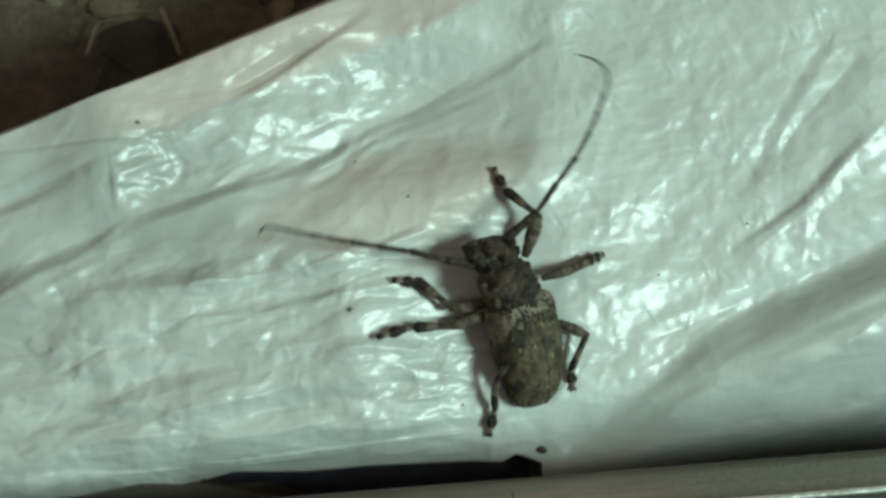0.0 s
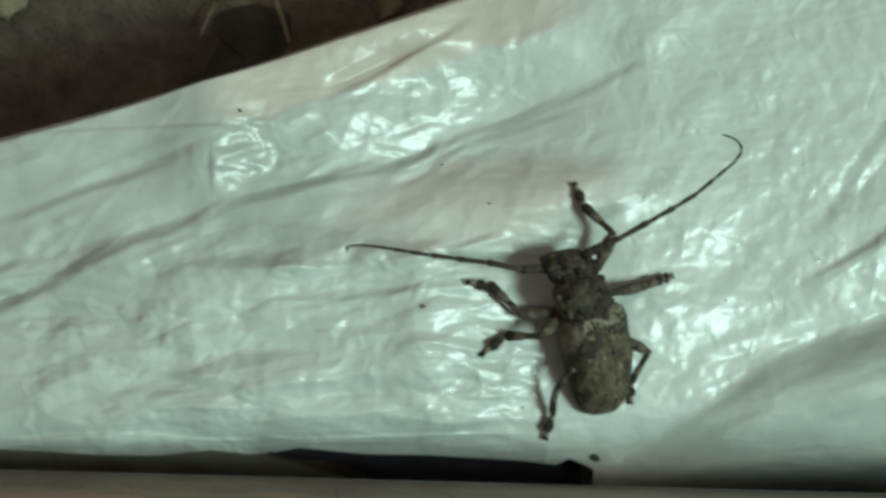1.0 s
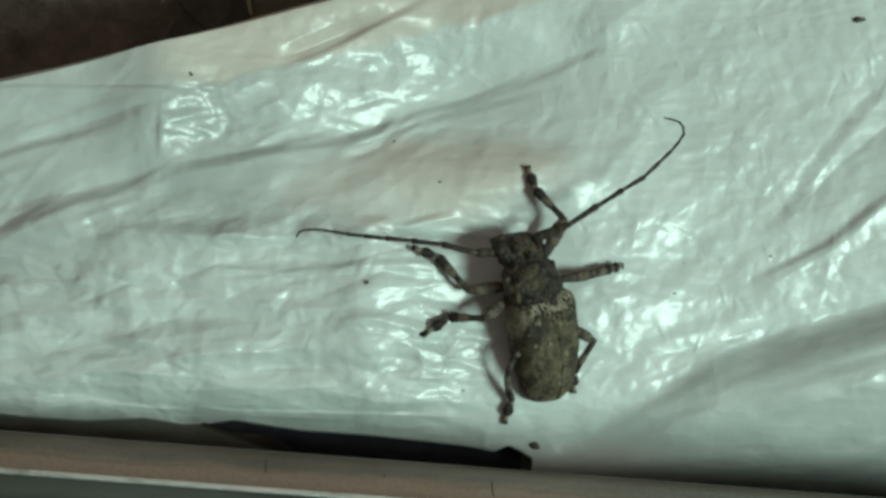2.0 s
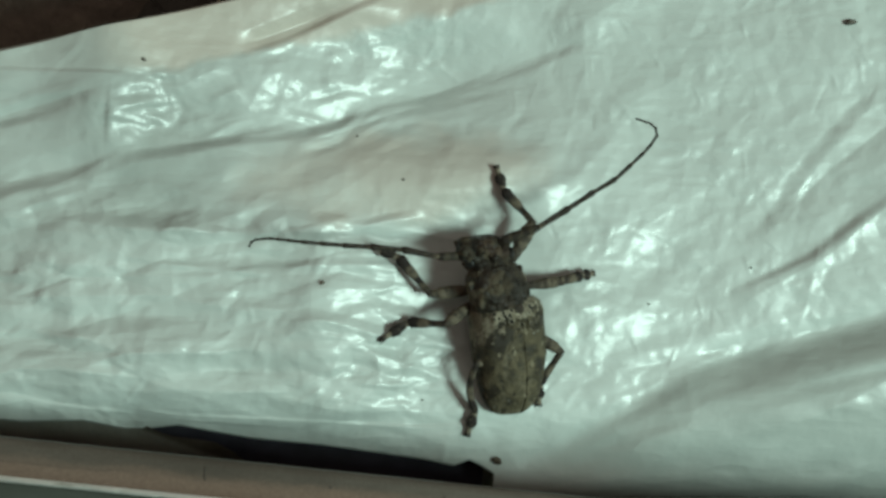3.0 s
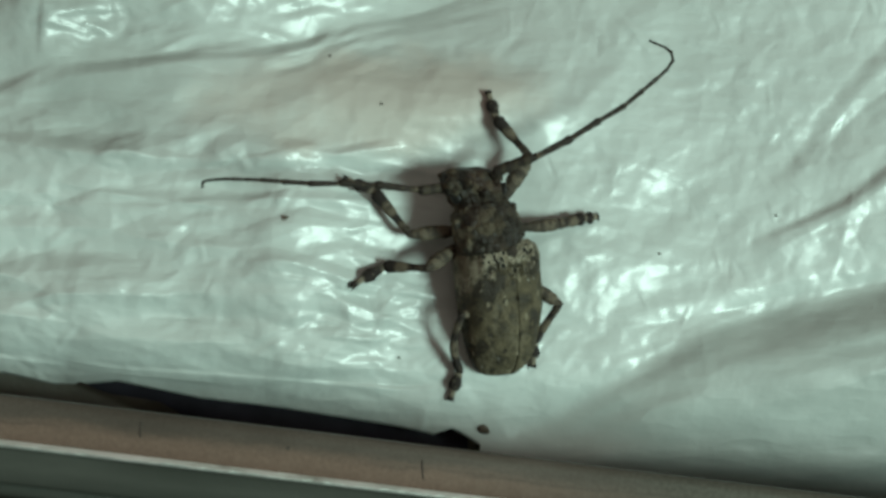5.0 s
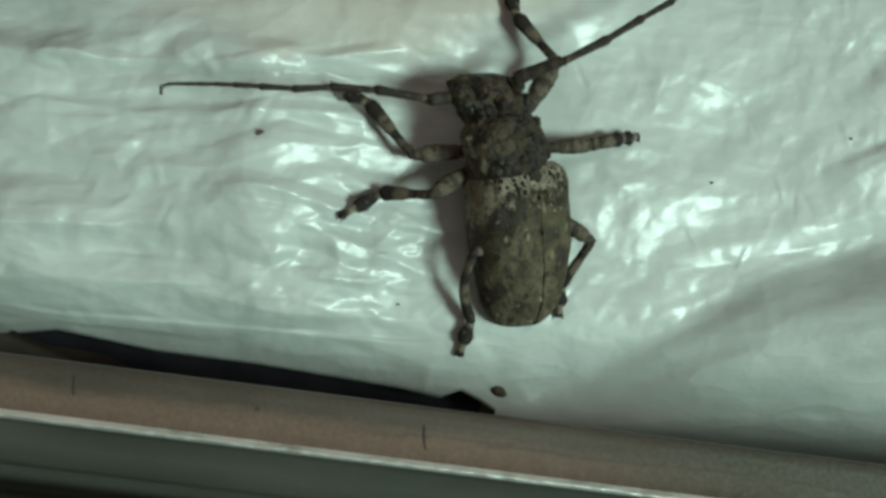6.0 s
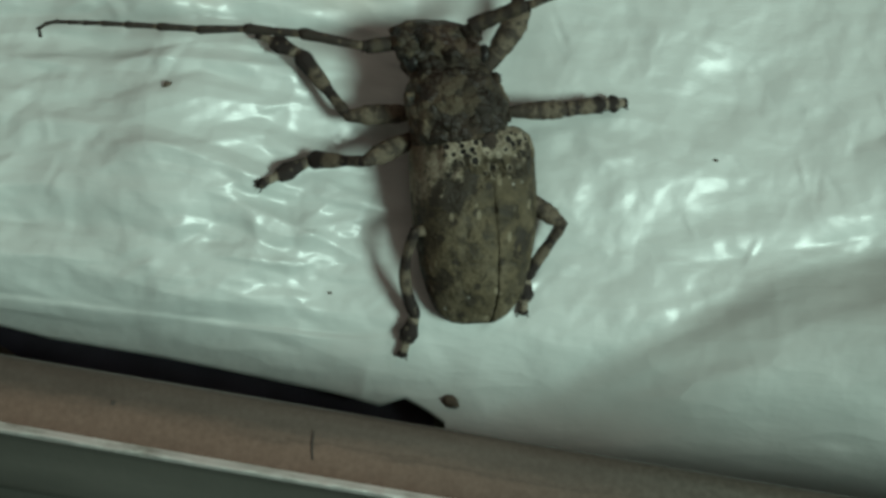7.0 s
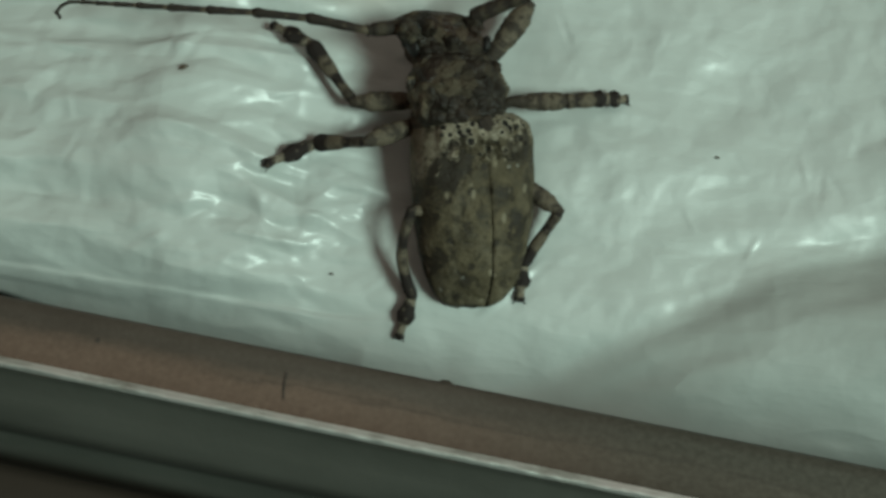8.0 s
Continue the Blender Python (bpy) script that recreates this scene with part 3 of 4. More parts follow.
    strip = y - np.interp(x, [-9, -4.98, -1.8, 1.4, 6], [0.1, 1.72, 2.62, 3.74, 5.0])
    upper = ease(strip, 0.12, 0.35) * ease(strip, 1.08, 0.92) * ease(x, -5.6, -4.6) * ease(x, 0.6, -1.4)
    below = ease(-fold, -0.15, 0.25) * ease(x, -0.2, 0.8)
    spots = 0
    for cx, cy, r in GLINTS:
        spots = spots + 0.9 * np.exp(-((x - cx) ** 2 + (y - cy) ** 2) / r**2)
    right = spots + 0.06 * ease(lattice(x * 0.9, y * 0.9, 22), -0.1, 0.6) * ease(x, 0.4, 0.9)
    qx, qy = x + 0.14 * lattice(x * 0.7, y * 0.7, 31), y + 0.12 * lattice(x * 0.7, y * 0.7, 32)
    rx, ry = qx + 0.05 * lattice(x * 2.2, y * 2.2, 33), qy + 0.05 * lattice(x * 2.2, y * 2.2, 34)
    streaks = 0.085 * facets(qx * 0.7, qy * 2.2, 11, -2) + 0.050 * facets(qx * 1.5, qy * 4.2, 12, 3) + 0.020 * facets(rx * 3.2, ry * 7.0, 13, 12) + 0.006 * facets(rx * 8.0, ry * 12.0, 19, -15)
    chips = 0.030 * facets(qx * 1.9, qy * 3.0, 14, 17) + 0.028 * facets(rx * 3.6, ry * 5.0, 15, 30) + 0.016 * facets(rx * 7.0, ry * 8.5, 16, 10) + 0.006 * facets(rx * 13.0, ry * 14.0, 20, 25)
    flakes = 0.016 * facets(rx * 2.6, ry * 3.6, 15, 40) + 0.016 * facets(rx * 5.5, ry * 7.5, 16, 55) + 0.007 * facets(rx * 12.0, ry * 15.0, 20, 25)
    far = ease(x, 0.3, 0.9) * (1 - below)
    plain = 0.024 * facets(qx * 0.8, qy * 1.1, 17, 30) + 0.013 * facets(qx * 2.0, qy * 2.6, 18, 48) + (0.008 + 0.004 * far) * facets(rx * 4.4, ry * 5.6, 41, 35) + (0.003 + 0.003 * far) * facets(rx * 8.5, ry * 9.0, 23, 20)
    band = band + 0.7 * np.exp(-((x + 1.45) / 0.6) ** 2 - ((y + 0.4) / 0.9) ** 2)
    h = h + calm * (streaks * (0.6 + 0.95 * band) * (1 + 0.7 * ease(x, -1.9, -2.8)) * ease(-x, -0.2, 0.9) * ease(y, 1.9, 1.0) + chips * (0.04 + np.clip(0.6 * upper + 0.15 * band, 0, 1)) * (1 - 0.8 * below) + 0.5 * flakes * np.clip(right, 0, 1) + plain * (1 - 0.6 * below))
    # long pleats on the near side that fan out from under the beetle
    fan = y + 0.05 * (x + 1) * (y - 0.2)
    pleats = -0.10 * crimp(qx, fan, 61, -3, 0.42, 1.4) - 0.030 * crimp(qx, fan, 62, 2, 0.8, 3.3) - 0.008 * crimp(rx, ry, 63, -6, 1.6, 6.5)
    near = ease(-x, -0.3, 0.8) * ease(y, 1.5, 0.8)
    # loose crumples on the far and right side, slanting ripples below the right fold
    loose = -0.030 * crimp(qx, qy, 71, 35, 0.5, 0.9) - 0.012 * crimp(qx, qy, 72, 60, 1.5, 2.2)
    ripples = -0.12 * crimp(qx, qy, 81, 24, 0.30, 1.1) - 0.03 * crimp(qx, qy, 82, 20, 0.6, 2.8)
    long_fold = ease(strip, -0.9, -0.1) * ease(x, 0.8, -0.4)
    h = h + calm * (pleats * near + loose * (1 - near) * (1 - below) * (1 - 0.5 * long_fold) + 0.4 * ripples * below)
    h = h + (0.05 - 0.025 * far) * lattice(x * 0.9 + 4, y * 1.7, 5) + 0.006 * lattice(x * 2.4, y * 4.5, 6)
    return h


def upper_edge(x):
    return np.interp(x, [-12, -7.7, -6.26, -4.76, -3.2, -1.6, 1.5, 10], [1.9, 2.82, 3.17, 3.58, 4.08, 4.58, 5.5, 7.0])


def lower_edge(x):
    y = np.interp(x, [-12, -7.8, -6.58, -5.88, -5.17, -4.67, -4.45, -4.02, -3.13, -2.24, -1.48, -0.9, -0.54, -0.35, -0.17, SLIT_X],
                  [-1.0, -1.24, -1.39, -1.45, -1.42, -1.52, -1.52, -1.465, -1.615, -1.69, -1.785, -1.86, -1.93, -1.855, -1.94, -2.03])
    return np.where(x > SLIT_X, -2.03, y)


def build_bag():
    lay_creases()
    xs = np.concatenate([np.arange(-12, -7.5, 0.08), np.arange(-7.5, SLIT_X - 0.012, 0.019), [SLIT_X - 0.004, SLIT_X + 0.001], np.arange(SLIT_X + 0.02, 5.8, 0.02), np.arange(5.8, 10, 0.09)])
    n_left = int(np.searchsorted(xs, SLIT_X))
    low, high = lower_edge(xs), upper_edge(xs) - 0.12
    base = np.full_like(xs, -1.2)
    main = np.linspace(0, 1, 320)[:, None]
    strip = np.linspace(0, 1, 40)[:-1, None]
    y = np.concatenate([low[None] + (base - low)[None] * strip, base[None] + (high - base)[None] * main])
    x = np.repeat(xs[None], len(y), 0)
    z = bag_height(x, y)
    # the upper side rolls over and hangs to the ground
    roll = []
    for k in range(1, 12):
        a = k / 8 * math.pi / 2
        drop = 0.15 * (1 - math.cos(min(a, math.pi / 2))) if k <= 8 else 0.15 + (k - 8) * 1.45
        roll.append((xs, high + 0.12 * math.sin(min(a, math.pi / 2)), np.maximum(z[-1] * max(0, 1 - k / 6) - 0.25 * min(k / 6, 1) - drop, -4.38)))
    # the lower side turns under along the slit, and goes on down beneath the rail past its end
    under = []
    for k in range(14, 0, -1):
        yk = np.where(xs > SLIT_X, low - 0.08 * k, low + 0.04 * max(k - 2, 0) - 0.02)
        zk = np.where(xs > SLIT_X, bag_height(xs, np.minimum(low - 0.08 * k, low)) - 0.01 * k * k, z[0] - 0.05 * k)
        under.append((xs, yk, np.maximum(zk, -4.3)))
    x, y, z = (np.concatenate([np.array([r[n] for r in under]), a, np.array([r[n] for r in roll])]) for n, a in enumerate((x, y, z)))
    nj, ni = x.shape
    index = np.arange(nj * ni).reshape(nj, ni)
    faces = np.stack([index[:-1, :-1], index[:-1, 1:], index[1:, 1:], index[1:, :-1]], -1)
    keep = np.ones(faces.shape[:2], bool)
    keep[:14, n_left - 1] = False
    faces = faces[keep]
    bag = tagged(new("plastic_bag"), "crumpled milky white plastic bag with glossy creases", "plastic bag")
    film = array_mesh("film", (np.stack([x, y, z], -1).reshape(-1, 3) * CM).tolist(), faces.tolist(), FILM)
    film.parent = bag
    # the inner layer that looks out of the slit, its shade put into the colour
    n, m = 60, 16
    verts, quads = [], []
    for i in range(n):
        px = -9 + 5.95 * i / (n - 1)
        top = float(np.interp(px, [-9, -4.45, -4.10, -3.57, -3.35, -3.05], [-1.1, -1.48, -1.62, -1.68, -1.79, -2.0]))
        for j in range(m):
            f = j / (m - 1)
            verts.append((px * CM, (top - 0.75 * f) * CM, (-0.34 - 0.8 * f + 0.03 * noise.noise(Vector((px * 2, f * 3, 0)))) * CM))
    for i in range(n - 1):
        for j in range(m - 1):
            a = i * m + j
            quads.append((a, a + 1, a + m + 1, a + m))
    flap = tagged(array_mesh("inner_layer", verts, quads, INNER), "inner layer of thin film with its shade painted grey and brown")
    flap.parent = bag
    # an added dark sheet stands in for the deep shade of the slit
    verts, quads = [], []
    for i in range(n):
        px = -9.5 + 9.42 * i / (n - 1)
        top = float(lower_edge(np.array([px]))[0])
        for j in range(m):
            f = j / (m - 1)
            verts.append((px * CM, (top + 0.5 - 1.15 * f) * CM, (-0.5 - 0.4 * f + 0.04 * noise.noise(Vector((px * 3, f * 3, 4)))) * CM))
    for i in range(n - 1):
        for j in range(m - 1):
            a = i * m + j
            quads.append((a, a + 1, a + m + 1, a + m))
    slit_shade_sheet = tagged(array_mesh("slit_shade_sheet", verts, quads, SLIT_SHADE), "nearly black sheet added for the shade inside the bag")
    slit_shade_sheet.parent = bag
    return bag


# ---- the rail ----
RAIL_SLOPE, RAIL_RISE = -0.087, 0.105


def build_rail():
    rail = tagged(new("metal_rail"), "worn brushed aluminium rail with a rounded lip and a dark groove", "rail")
    angle = math.atan(RAIL_SLOPE)
    rail.matrix_basis = pose(0, -2.10 * CM, 0, 0, -math.degrees(math.atan(RAIL_RISE)), math.degrees(angle))
    outline = [(0.48, -9.4), (0.48, 1.45), (0.30, 1.56), (0.04, 1.64), (0.0, 1.70), (0.01, 1.765), (0.04, 1.80), (0.10, 1.812), (0.22, 1.835), (0.34, 1.86), (0.42, 1.885), (0.445, 1.905), (0.46, 1.912), (0.475, 1.91),
               (0.49, 1.89), (0.50, 1.86), (0.53, 1.82), (0.66, 1.765), (0.80, 1.69), (0.84, 1.62), (0.86, 1.4), (0.87, 0.8), (1.06, 0.8), (1.07, 1.4), (1.10, 1.52), (1.16, 1.57), (1.5, 1.60), (3.2, 1.62), (3.2, -9.4)]
    n = 900
    verts, quads = [], []
    for i in range(n):
        f = 2 * i / (n - 1) - 1
        x = 9 * f + 36 * f**5
        for v, z in outline:
            verts.append((x * CM, -v * CM, (z + (0.006 * noise.noise(Vector((x * 0.8, v * 3, z))) + (0.010 * noise.noise(Vector((x * 9, v * 30, z))) if 0.40 < v < 0.51 else 0) if z > 0 else 0)) * CM))
    k = len(outline)
    for i in range(n - 1):
        for j in range(k):
            a, b = i * k + j, i * k + (j + 1) % k
            quads.append((a, b, b + k, a + k))
    body = array_mesh("rail_body", verts, quads, RAIL)
    body.data.materials.append(LIP)
    for n_, face in enumerate(body.data.polygons):
        if 10 <= n_ % k <= 13:
            face.material_index = 1
    body.parent = rail

    def scratch(x, v0, v1, lean, wide):
        bm = bmesh.new()
        pts = []
        for f in np.linspace(0, 1, 6):
            v = v0 + (v1 - v0) * f
            z = float(np.interp(v, [p[0] for p in outline[4:14]], [p[1] for p in outline[4:14]])) + 0.006
            pts.append((x + lean * f * f, -v, z, wide * (0.5 + math.sin(math.pi * (0.15 + 0.7 * f)) * 0.5)))
        sides = [[bm.verts.new(Vector((px + s * w, py, pz)) * CM) for px, py, pz, w in pts] for s in (-1, 1)]
        for n_ in range(5):
            bm.faces.new((sides[0][n_], sides[1][n_], sides[1][n_ + 1], sides[0][n_ + 1]))
        part("scratch", bm, SCRATCH, rail, "short dark scratch in the metal")

    scratch(-3.50, 0.10, 0.26, 0.02, 0.006)
    scratch(-0.80, 0.15, 0.33, 0.03, 0.007)
    scratch(-2.09, 0.17, 0.20, 0.0, 0.014)
    return rail


# ---- the beetle ----
BODY = pose(-0.09 * CM, -0.15 * CM, -0.02 * CM, 5, 17, 9.4)
WIDTH = ([-1.13, -1.11, -1.07, -1.0, -0.88, -0.70, -0.40, -0.10, 0.16, 0.28, 0.34], [0.07, 0.16, 0.23, 0.29, 0.35, 0.405, 0.465, 0.48, 0.48, 0.455, 0.38])
CREST = ([-1.13, -1.04, -0.90, -0.60, -0.20, 0.16, 0.28, 0.34], [0.20, 0.30, 0.42, 0.56, 0.65, 0.68, 0.65, 0.58])


def build_elytron(body, side):
    nu, nv = 34, 80
    bm = bmesh.new()
    grid = []
    for j in range(nv):
        v = -1.13 + 1.47 * j / (nv - 1)
        w, top = float(np.interp(v, *WIDTH)), float(np.interp(v, *CREST))
        row = []
        for i in range(nu):
            f = i / (nu - 1)
            a = f * math.pi / 2 * 1.10
            gap = 0.001 + 0.007 * max(0.0, 0.1 - v)
            x = gap + (w - gap) * math.sin(min(a, math.pi / 2)) ** 0.92 - 0.03 * max(0, f - 0.92) / 0.08
            low = 0.22 - 0.10 * min(1.0, max(0.0, (-0.3 - v) / 0.8))
            z = low + (top - low) * max(math.cos(min(a, math.pi / 2)), 0) ** 0.62 - 0.10 * max(0, f - 0.9) / 0.1
            lean = 0.12 * min(1.0, max(0.0, (0.0 - v) / 1.0)) * math.cos(min(a, math.pi / 2))
            p = Vector((x * side, v, z))
            n = noise.noise(p * 6) * 0.016 + noise.noise(p * 15 + Vector((5, 0, 0))) * 0.012 + noise.noise(p * 33) * 0.005
            # coarse pimples behind the shoulders
            if v > -0.15:
                n += max(0, noise.noise(p * 13) - 0.18) * 0.05 * min(1, (v + 0.15) / 0.2)
            row.append(bm.verts.new(((x * side + lean) * CM, v * CM, (z + n * (1 - f * 0.5)) * CM)))
        grid.append(row)
    for j in range(nv - 1):
        for i in range(nu - 1):
            bm.faces.new((grid[j][i], grid[j][i + 1], grid[j + 1][i + 1], grid[j + 1][i]))
    ob = part("wing_case", bm, ELYTRA, body, "mottled grey-brown wing case with a whitish shoulder patch and black granules")
    thick = ob.modifiers.new("thickness", "SOLIDIFY")
    thick.thickness, thick.offset = 0.018 * CM, -1
    return ob


def loft(rows, segments=40, power=2.4, lumps=0.0, seed=0):
    """A body part along +y. rows: (y, half width, bottom, top, centre x)."""
    bm = bmesh.new()
    loops = []
    for y, w, lo, hi, cx in rows:
        ring = []
        for k in range(segments):
            a = math.tau * k / segments
            c, s = math.cos(a), math.sin(a)
            x = cx + w * math.copysign(abs(c) ** (2 / power), c)
            z = (lo + hi) / 2 + (hi - lo) / 2 * math.copysign(abs(s) ** (2 / power), s)
            p = Vector((x, y, z))
            n = noise.noise(p * 6 + Vector((seed, 0, 0))) * lumps + noise.noise(p * 17 + Vector((0, seed, 0))) * lumps * 0.6
            if lumps:
                n += lumps * 0.5 * max(0.0, 0.62 - noise.voronoi(p * 10 + Vector((seed, 0, 0)))[0][0])
            ring.append(bm.verts.new(Vector((x + n * c, y, z + n * s)) * CM))
        loops.append(ring)
    for one, two in zip(loops, loops[1:]):
        for k in range(segments):
            m = (k + 1) % segments
            bm.faces.new((one[k], one[m], two[m], two[k]))
    bm.faces.new(loops[0][::-1])
    bm.faces.new(loops[-1])
    return bm


def rows_between(rows, steps):
    rows = np.array(rows, float)
    out = []
    for y in np.linspace(rows[0, 0], rows[-1, 0], steps):
        n = min(max(int(np.searchsorted(rows[:, 0], y)), 1), len(rows) - 1)
        f = (y - rows[n - 1, 0]) / (rows[n, 0] - rows[n - 1, 0])
        f = f * f * (3 - 2 * f) * 0.6 + f * 0.4
        out.append(tuple(rows[n - 1] * (1 - f) + rows[n] * f))
    return out


def build_body(beetle):
    body = part("body", loft(rows_between([(-1.13, 0.04, 0.12, 0.18, 0), (-1.0, 0.20, 0.09, 0.29, 0), (-0.6, 0.36, 0.08, 0.42, 0), (0.0, 0.43, 0.08, 0.52, 0), (0.22, 0.38, 0.10, 0.54, -0.05), (0.45, 0.30, 0.12, 0.54, -0.17), (0.75, 0.24, 0.16, 0.48, -0.18)], 30)),
                BELLY, beetle, "dark brown underside of the body")
    body.matrix_basis = BODY
    build_elytron(body, -1)
    build_elytron(body, 1)
    bm = loft(rows_between([(0.18, 0.29, 0.12, 0.58, -0.10), (0.22, 0.345, 0.12, 0.66, -0.12), (0.34, 0.36, 0.12, 0.69, -0.14), (0.50, 0.385, 0.12, 0.70, -0.15), (0.62, 0.365, 0.13, 0.68, -0.155), (0.74, 0.315, 0.15, 0.63, -0.165), (0.80, 0.29, 0.16, 0.57, -0.165)], 58), segments=90, lumps=0.030, seed=3)
    for u, v, z, r in ((-0.53, 0.55, 0.45, 0.06), (0.18, 0.55, 0.45, 0.065), (-0.28, 0.52, 0.645, 0.06), (-0.03, 0.52, 0.645, 0.06), (-0.45, 0.70, 0.52, 0.045), (0.11, 0.70, 0.52, 0.05), (-0.15, 0.36, 0.665, 0.05), (0.16, 0.40, 0.58, 0.045)):
        part("tubercle", blob(bmesh.new(), (u + 0.02, v, z), (r, r, r * 0.75), 0, 0.4, int(u * 50), 3), THORAX, body)
    part("pronotum", bm, THORAX, body, "rough brown thorax plate with a dark middle")
    bm = loft(rows_between([(0.72, 0.30, 0.16, 0.57, -0.18), (0.80, 0.315, 0.14, 0.58, -0.20), (0.92, 0.325, 0.12, 0.57, -0.23), (1.04, 0.31, 0.10, 0.54, -0.27), (1.12, 0.28, 0.10, 0.47, -0.29), (1.165, 0.19, 0.14, 0.38, -0.29)], 44), segments=80, lumps=0.030, seed=9)
    # the knobs that carry the feelers
    for u, v, z, r in ((-0.40, 0.98, 0.50, 0.10), (-0.54, 0.95, 0.46, 0.105), (-0.04, 1.03, 0.51, 0.085), (-0.24, 0.86, 0.56, 0.07)):
        part("antenna_knob", blob(bmesh.new(), (u, v, z), (r, r * 0.95, r * 0.9), 0, 0.35, 4, 3), HEAD, body)
    part("head", bm, HEAD, body, "dark mottled head")
    for u, v, z, a in ((-0.50, 0.84, 0.42, 0.2), (0.075, 0.90, 0.43, -0.3)):
        part("eye", blob(bmesh.new(), (u, v, z), (0.045, 0.075, 0.08), a, 0.15, 2, 3), EYE, body, "dull black eye")
    bm = bmesh.new()
    blob(bm, (0.0, 0.20, 0.665), (0.06, 0.07, 0.022), 0, 0.4, 2, 3)
    part("scutellum", bm, BELLY, body, "small black shield between the wing cases")
    # black shining grains over the base of the wing cases
    rng = random.Random(12)
    bm = bmesh.new()
    for _ in range(40):
        u, v = rng.choice((-1, 1)) * rng.uniform(0.05, 0.34), 0.30 - abs(rng.gauss(0, 0.16))
        w, top = float(np.interp(v, *WIDTH)), float(np.interp(v, *CREST))
        z = 0.22 + (top - 0.22) * max(1 - (abs(u) / w) ** 2.17, 0) ** 0.31 * 1.0
        r = rng.uniform(0.008, 0.019)
        blob(bm, (u, v, z), (r, r, r), 0, 0, 0, 1)
    tagged(part("grains", bm, GRANULE, body, "black shining grains"), kind="stuff")
    return body


def aim(a, b):
    """The pose at a, in centimetres, with +y towards b."""
    y = (Vector(b) - Vector(a)).normalized()
    x = y.cross(Vector((0, 0, 1))).normalized()
    z = x.cross(y)
    m = Matrix((x, y, z)).transposed().to_4x4()
    m.translation = Vector(a) * CM
    return m


def dist(a, b):
    return (Vector(b) - Vector(a)).length


def build_leg(beetle, joints, thick=1.0, knee_size=1.0, shin=1.0, bow=0.0):
    """A leg from hip, knee, ankle and toe: a femur with its tibia and foot."""
    hip, knee, ankle, toe = joints
    f, t, s = dist(hip, knee), dist(knee, ankle), dist(ankle, toe)
    k, j = thick, knee_size
    femur = part("leg", tube(swell([(-0.06, 0.04 * k, 0.04 * k, 0), (0.05 * f, 0.056 * k, 0.054 * k, 0), (0.45 * f, 0.078 * k, 0.072 * k, 0), (0.7 * f, 0.082 * k, 0.075 * k, 0), (0.93 * f, 0.056 * k * j, 0.054 * k * j, 0), (f + 0.03, 0.034 * k * j, 0.034 * k * j, 0)], 30, 0.05, 1)), FEMUR, beetle, "stout mottled thigh with dark bands")
    femur.matrix_basis = aim(hip, knee)
    bm = tube(swell([(-0.03, 0.030 * j, 0.030 * j, 0), (0.04, 0.045 * j, 0.043 * j, 0), (0.3 * t, 0.041 * j, 0.041 * j, 0), (0.72 * t, 0.066 * shin, 0.060 * shin, 0), (0.93 * t, 0.072 * shin, 0.064 * shin, 0), (t + 0.02, 0.042, 0.042, 0)], 30, 0.05, 2))
    for v in bm.verts:
        v.co.x += bow * CM * math.sin(math.pi * min(max(v.co.y / CM / t, 0), 1))
    tibia = part("tibia", bm, TIBIA, femur, "shin with black and pale bands")
    tibia.matrix_basis = aim(hip, knee).inverted() @ aim(knee, ankle)
    # the foot: three broad lobes, a narrow claw joint and two claws
    bm = tube(swell([(-0.02, 0.030, 0.030, 0.01), (0.12 * s, 0.046, 0.038, 0), (0.22 * s, 0.052, 0.040, 0), (0.44 * s, 0.074, 0.048, 0), (0.58 * s, 0.060, 0.042, 0), (0.67 * s, 0.032, 0.028, 0), (0.80 * s, 0.032, 0.028, 0.01), (0.92 * s, 0.042, 0.036, 0.005), (1.0 * s, 0.014, 0.014, -0.01)], 44, 0.02, 8))
    foot = part("foot", bm, TARSUS, femur, "lobed foot with pale rings")
    foot.matrix_basis = aim(hip, knee).inverted() @ aim(ankle, toe)
    bm = bmesh.new()
    for side in (-1, 1):
        last = None
        for n in range(7):
            a = n / 6
            c = Vector((side * (0.012 + 0.034 * math.sin(a * 1.9)), s * 0.92 + 0.05 * a, -0.03 * a * a))
            ring = [bm.verts.new((c + Vector((math.cos(q), 0, math.sin(q))) * 0.011 * (1 - 0.8 * a)) * CM) for q in (0, 1.57, 3.14, 4.71)]
            if last:
                for q in range(4):
                    bm.faces.new((last[q], last[(q + 1) % 4], ring[(q + 1) % 4], ring[q]))
            last = ring
    claws = part("claws", bm, CLAW, femur, "pair of dark claws")
    claws.matrix_basis = foot.matrix_basis
    return femur, tibia, foot, claws


LENGTHS = [0.36, 0.05, 0.46, 0.42, 0.36, 0.30, 0.24, 0.18, 0.14, 0.11, 0.09, 0.08, 0.07, 0.06]


def feeler_points(line):
    """The joints of a feeler bent along a line."""
    pts = [Vector(p) for p in line]
    way = [0.0]
    for a, b in zip(pts, pts[1:]):
        way.append(way[-1] + (b - a).length)
    out, total = [], sum(LENGTHS)
    for n in range(len(LENGTHS) + 1):
        s = sum(LENGTHS[:n]) / total * way[-1]
        k = min(max(int(np.searchsorted(way, s)), 1), len(way) - 1)
        f = (s - way[k - 1]) / (way[k] - way[k - 1])
        out.append(pts[k - 1].lerp(pts[k], min(f, 1)))
    return out


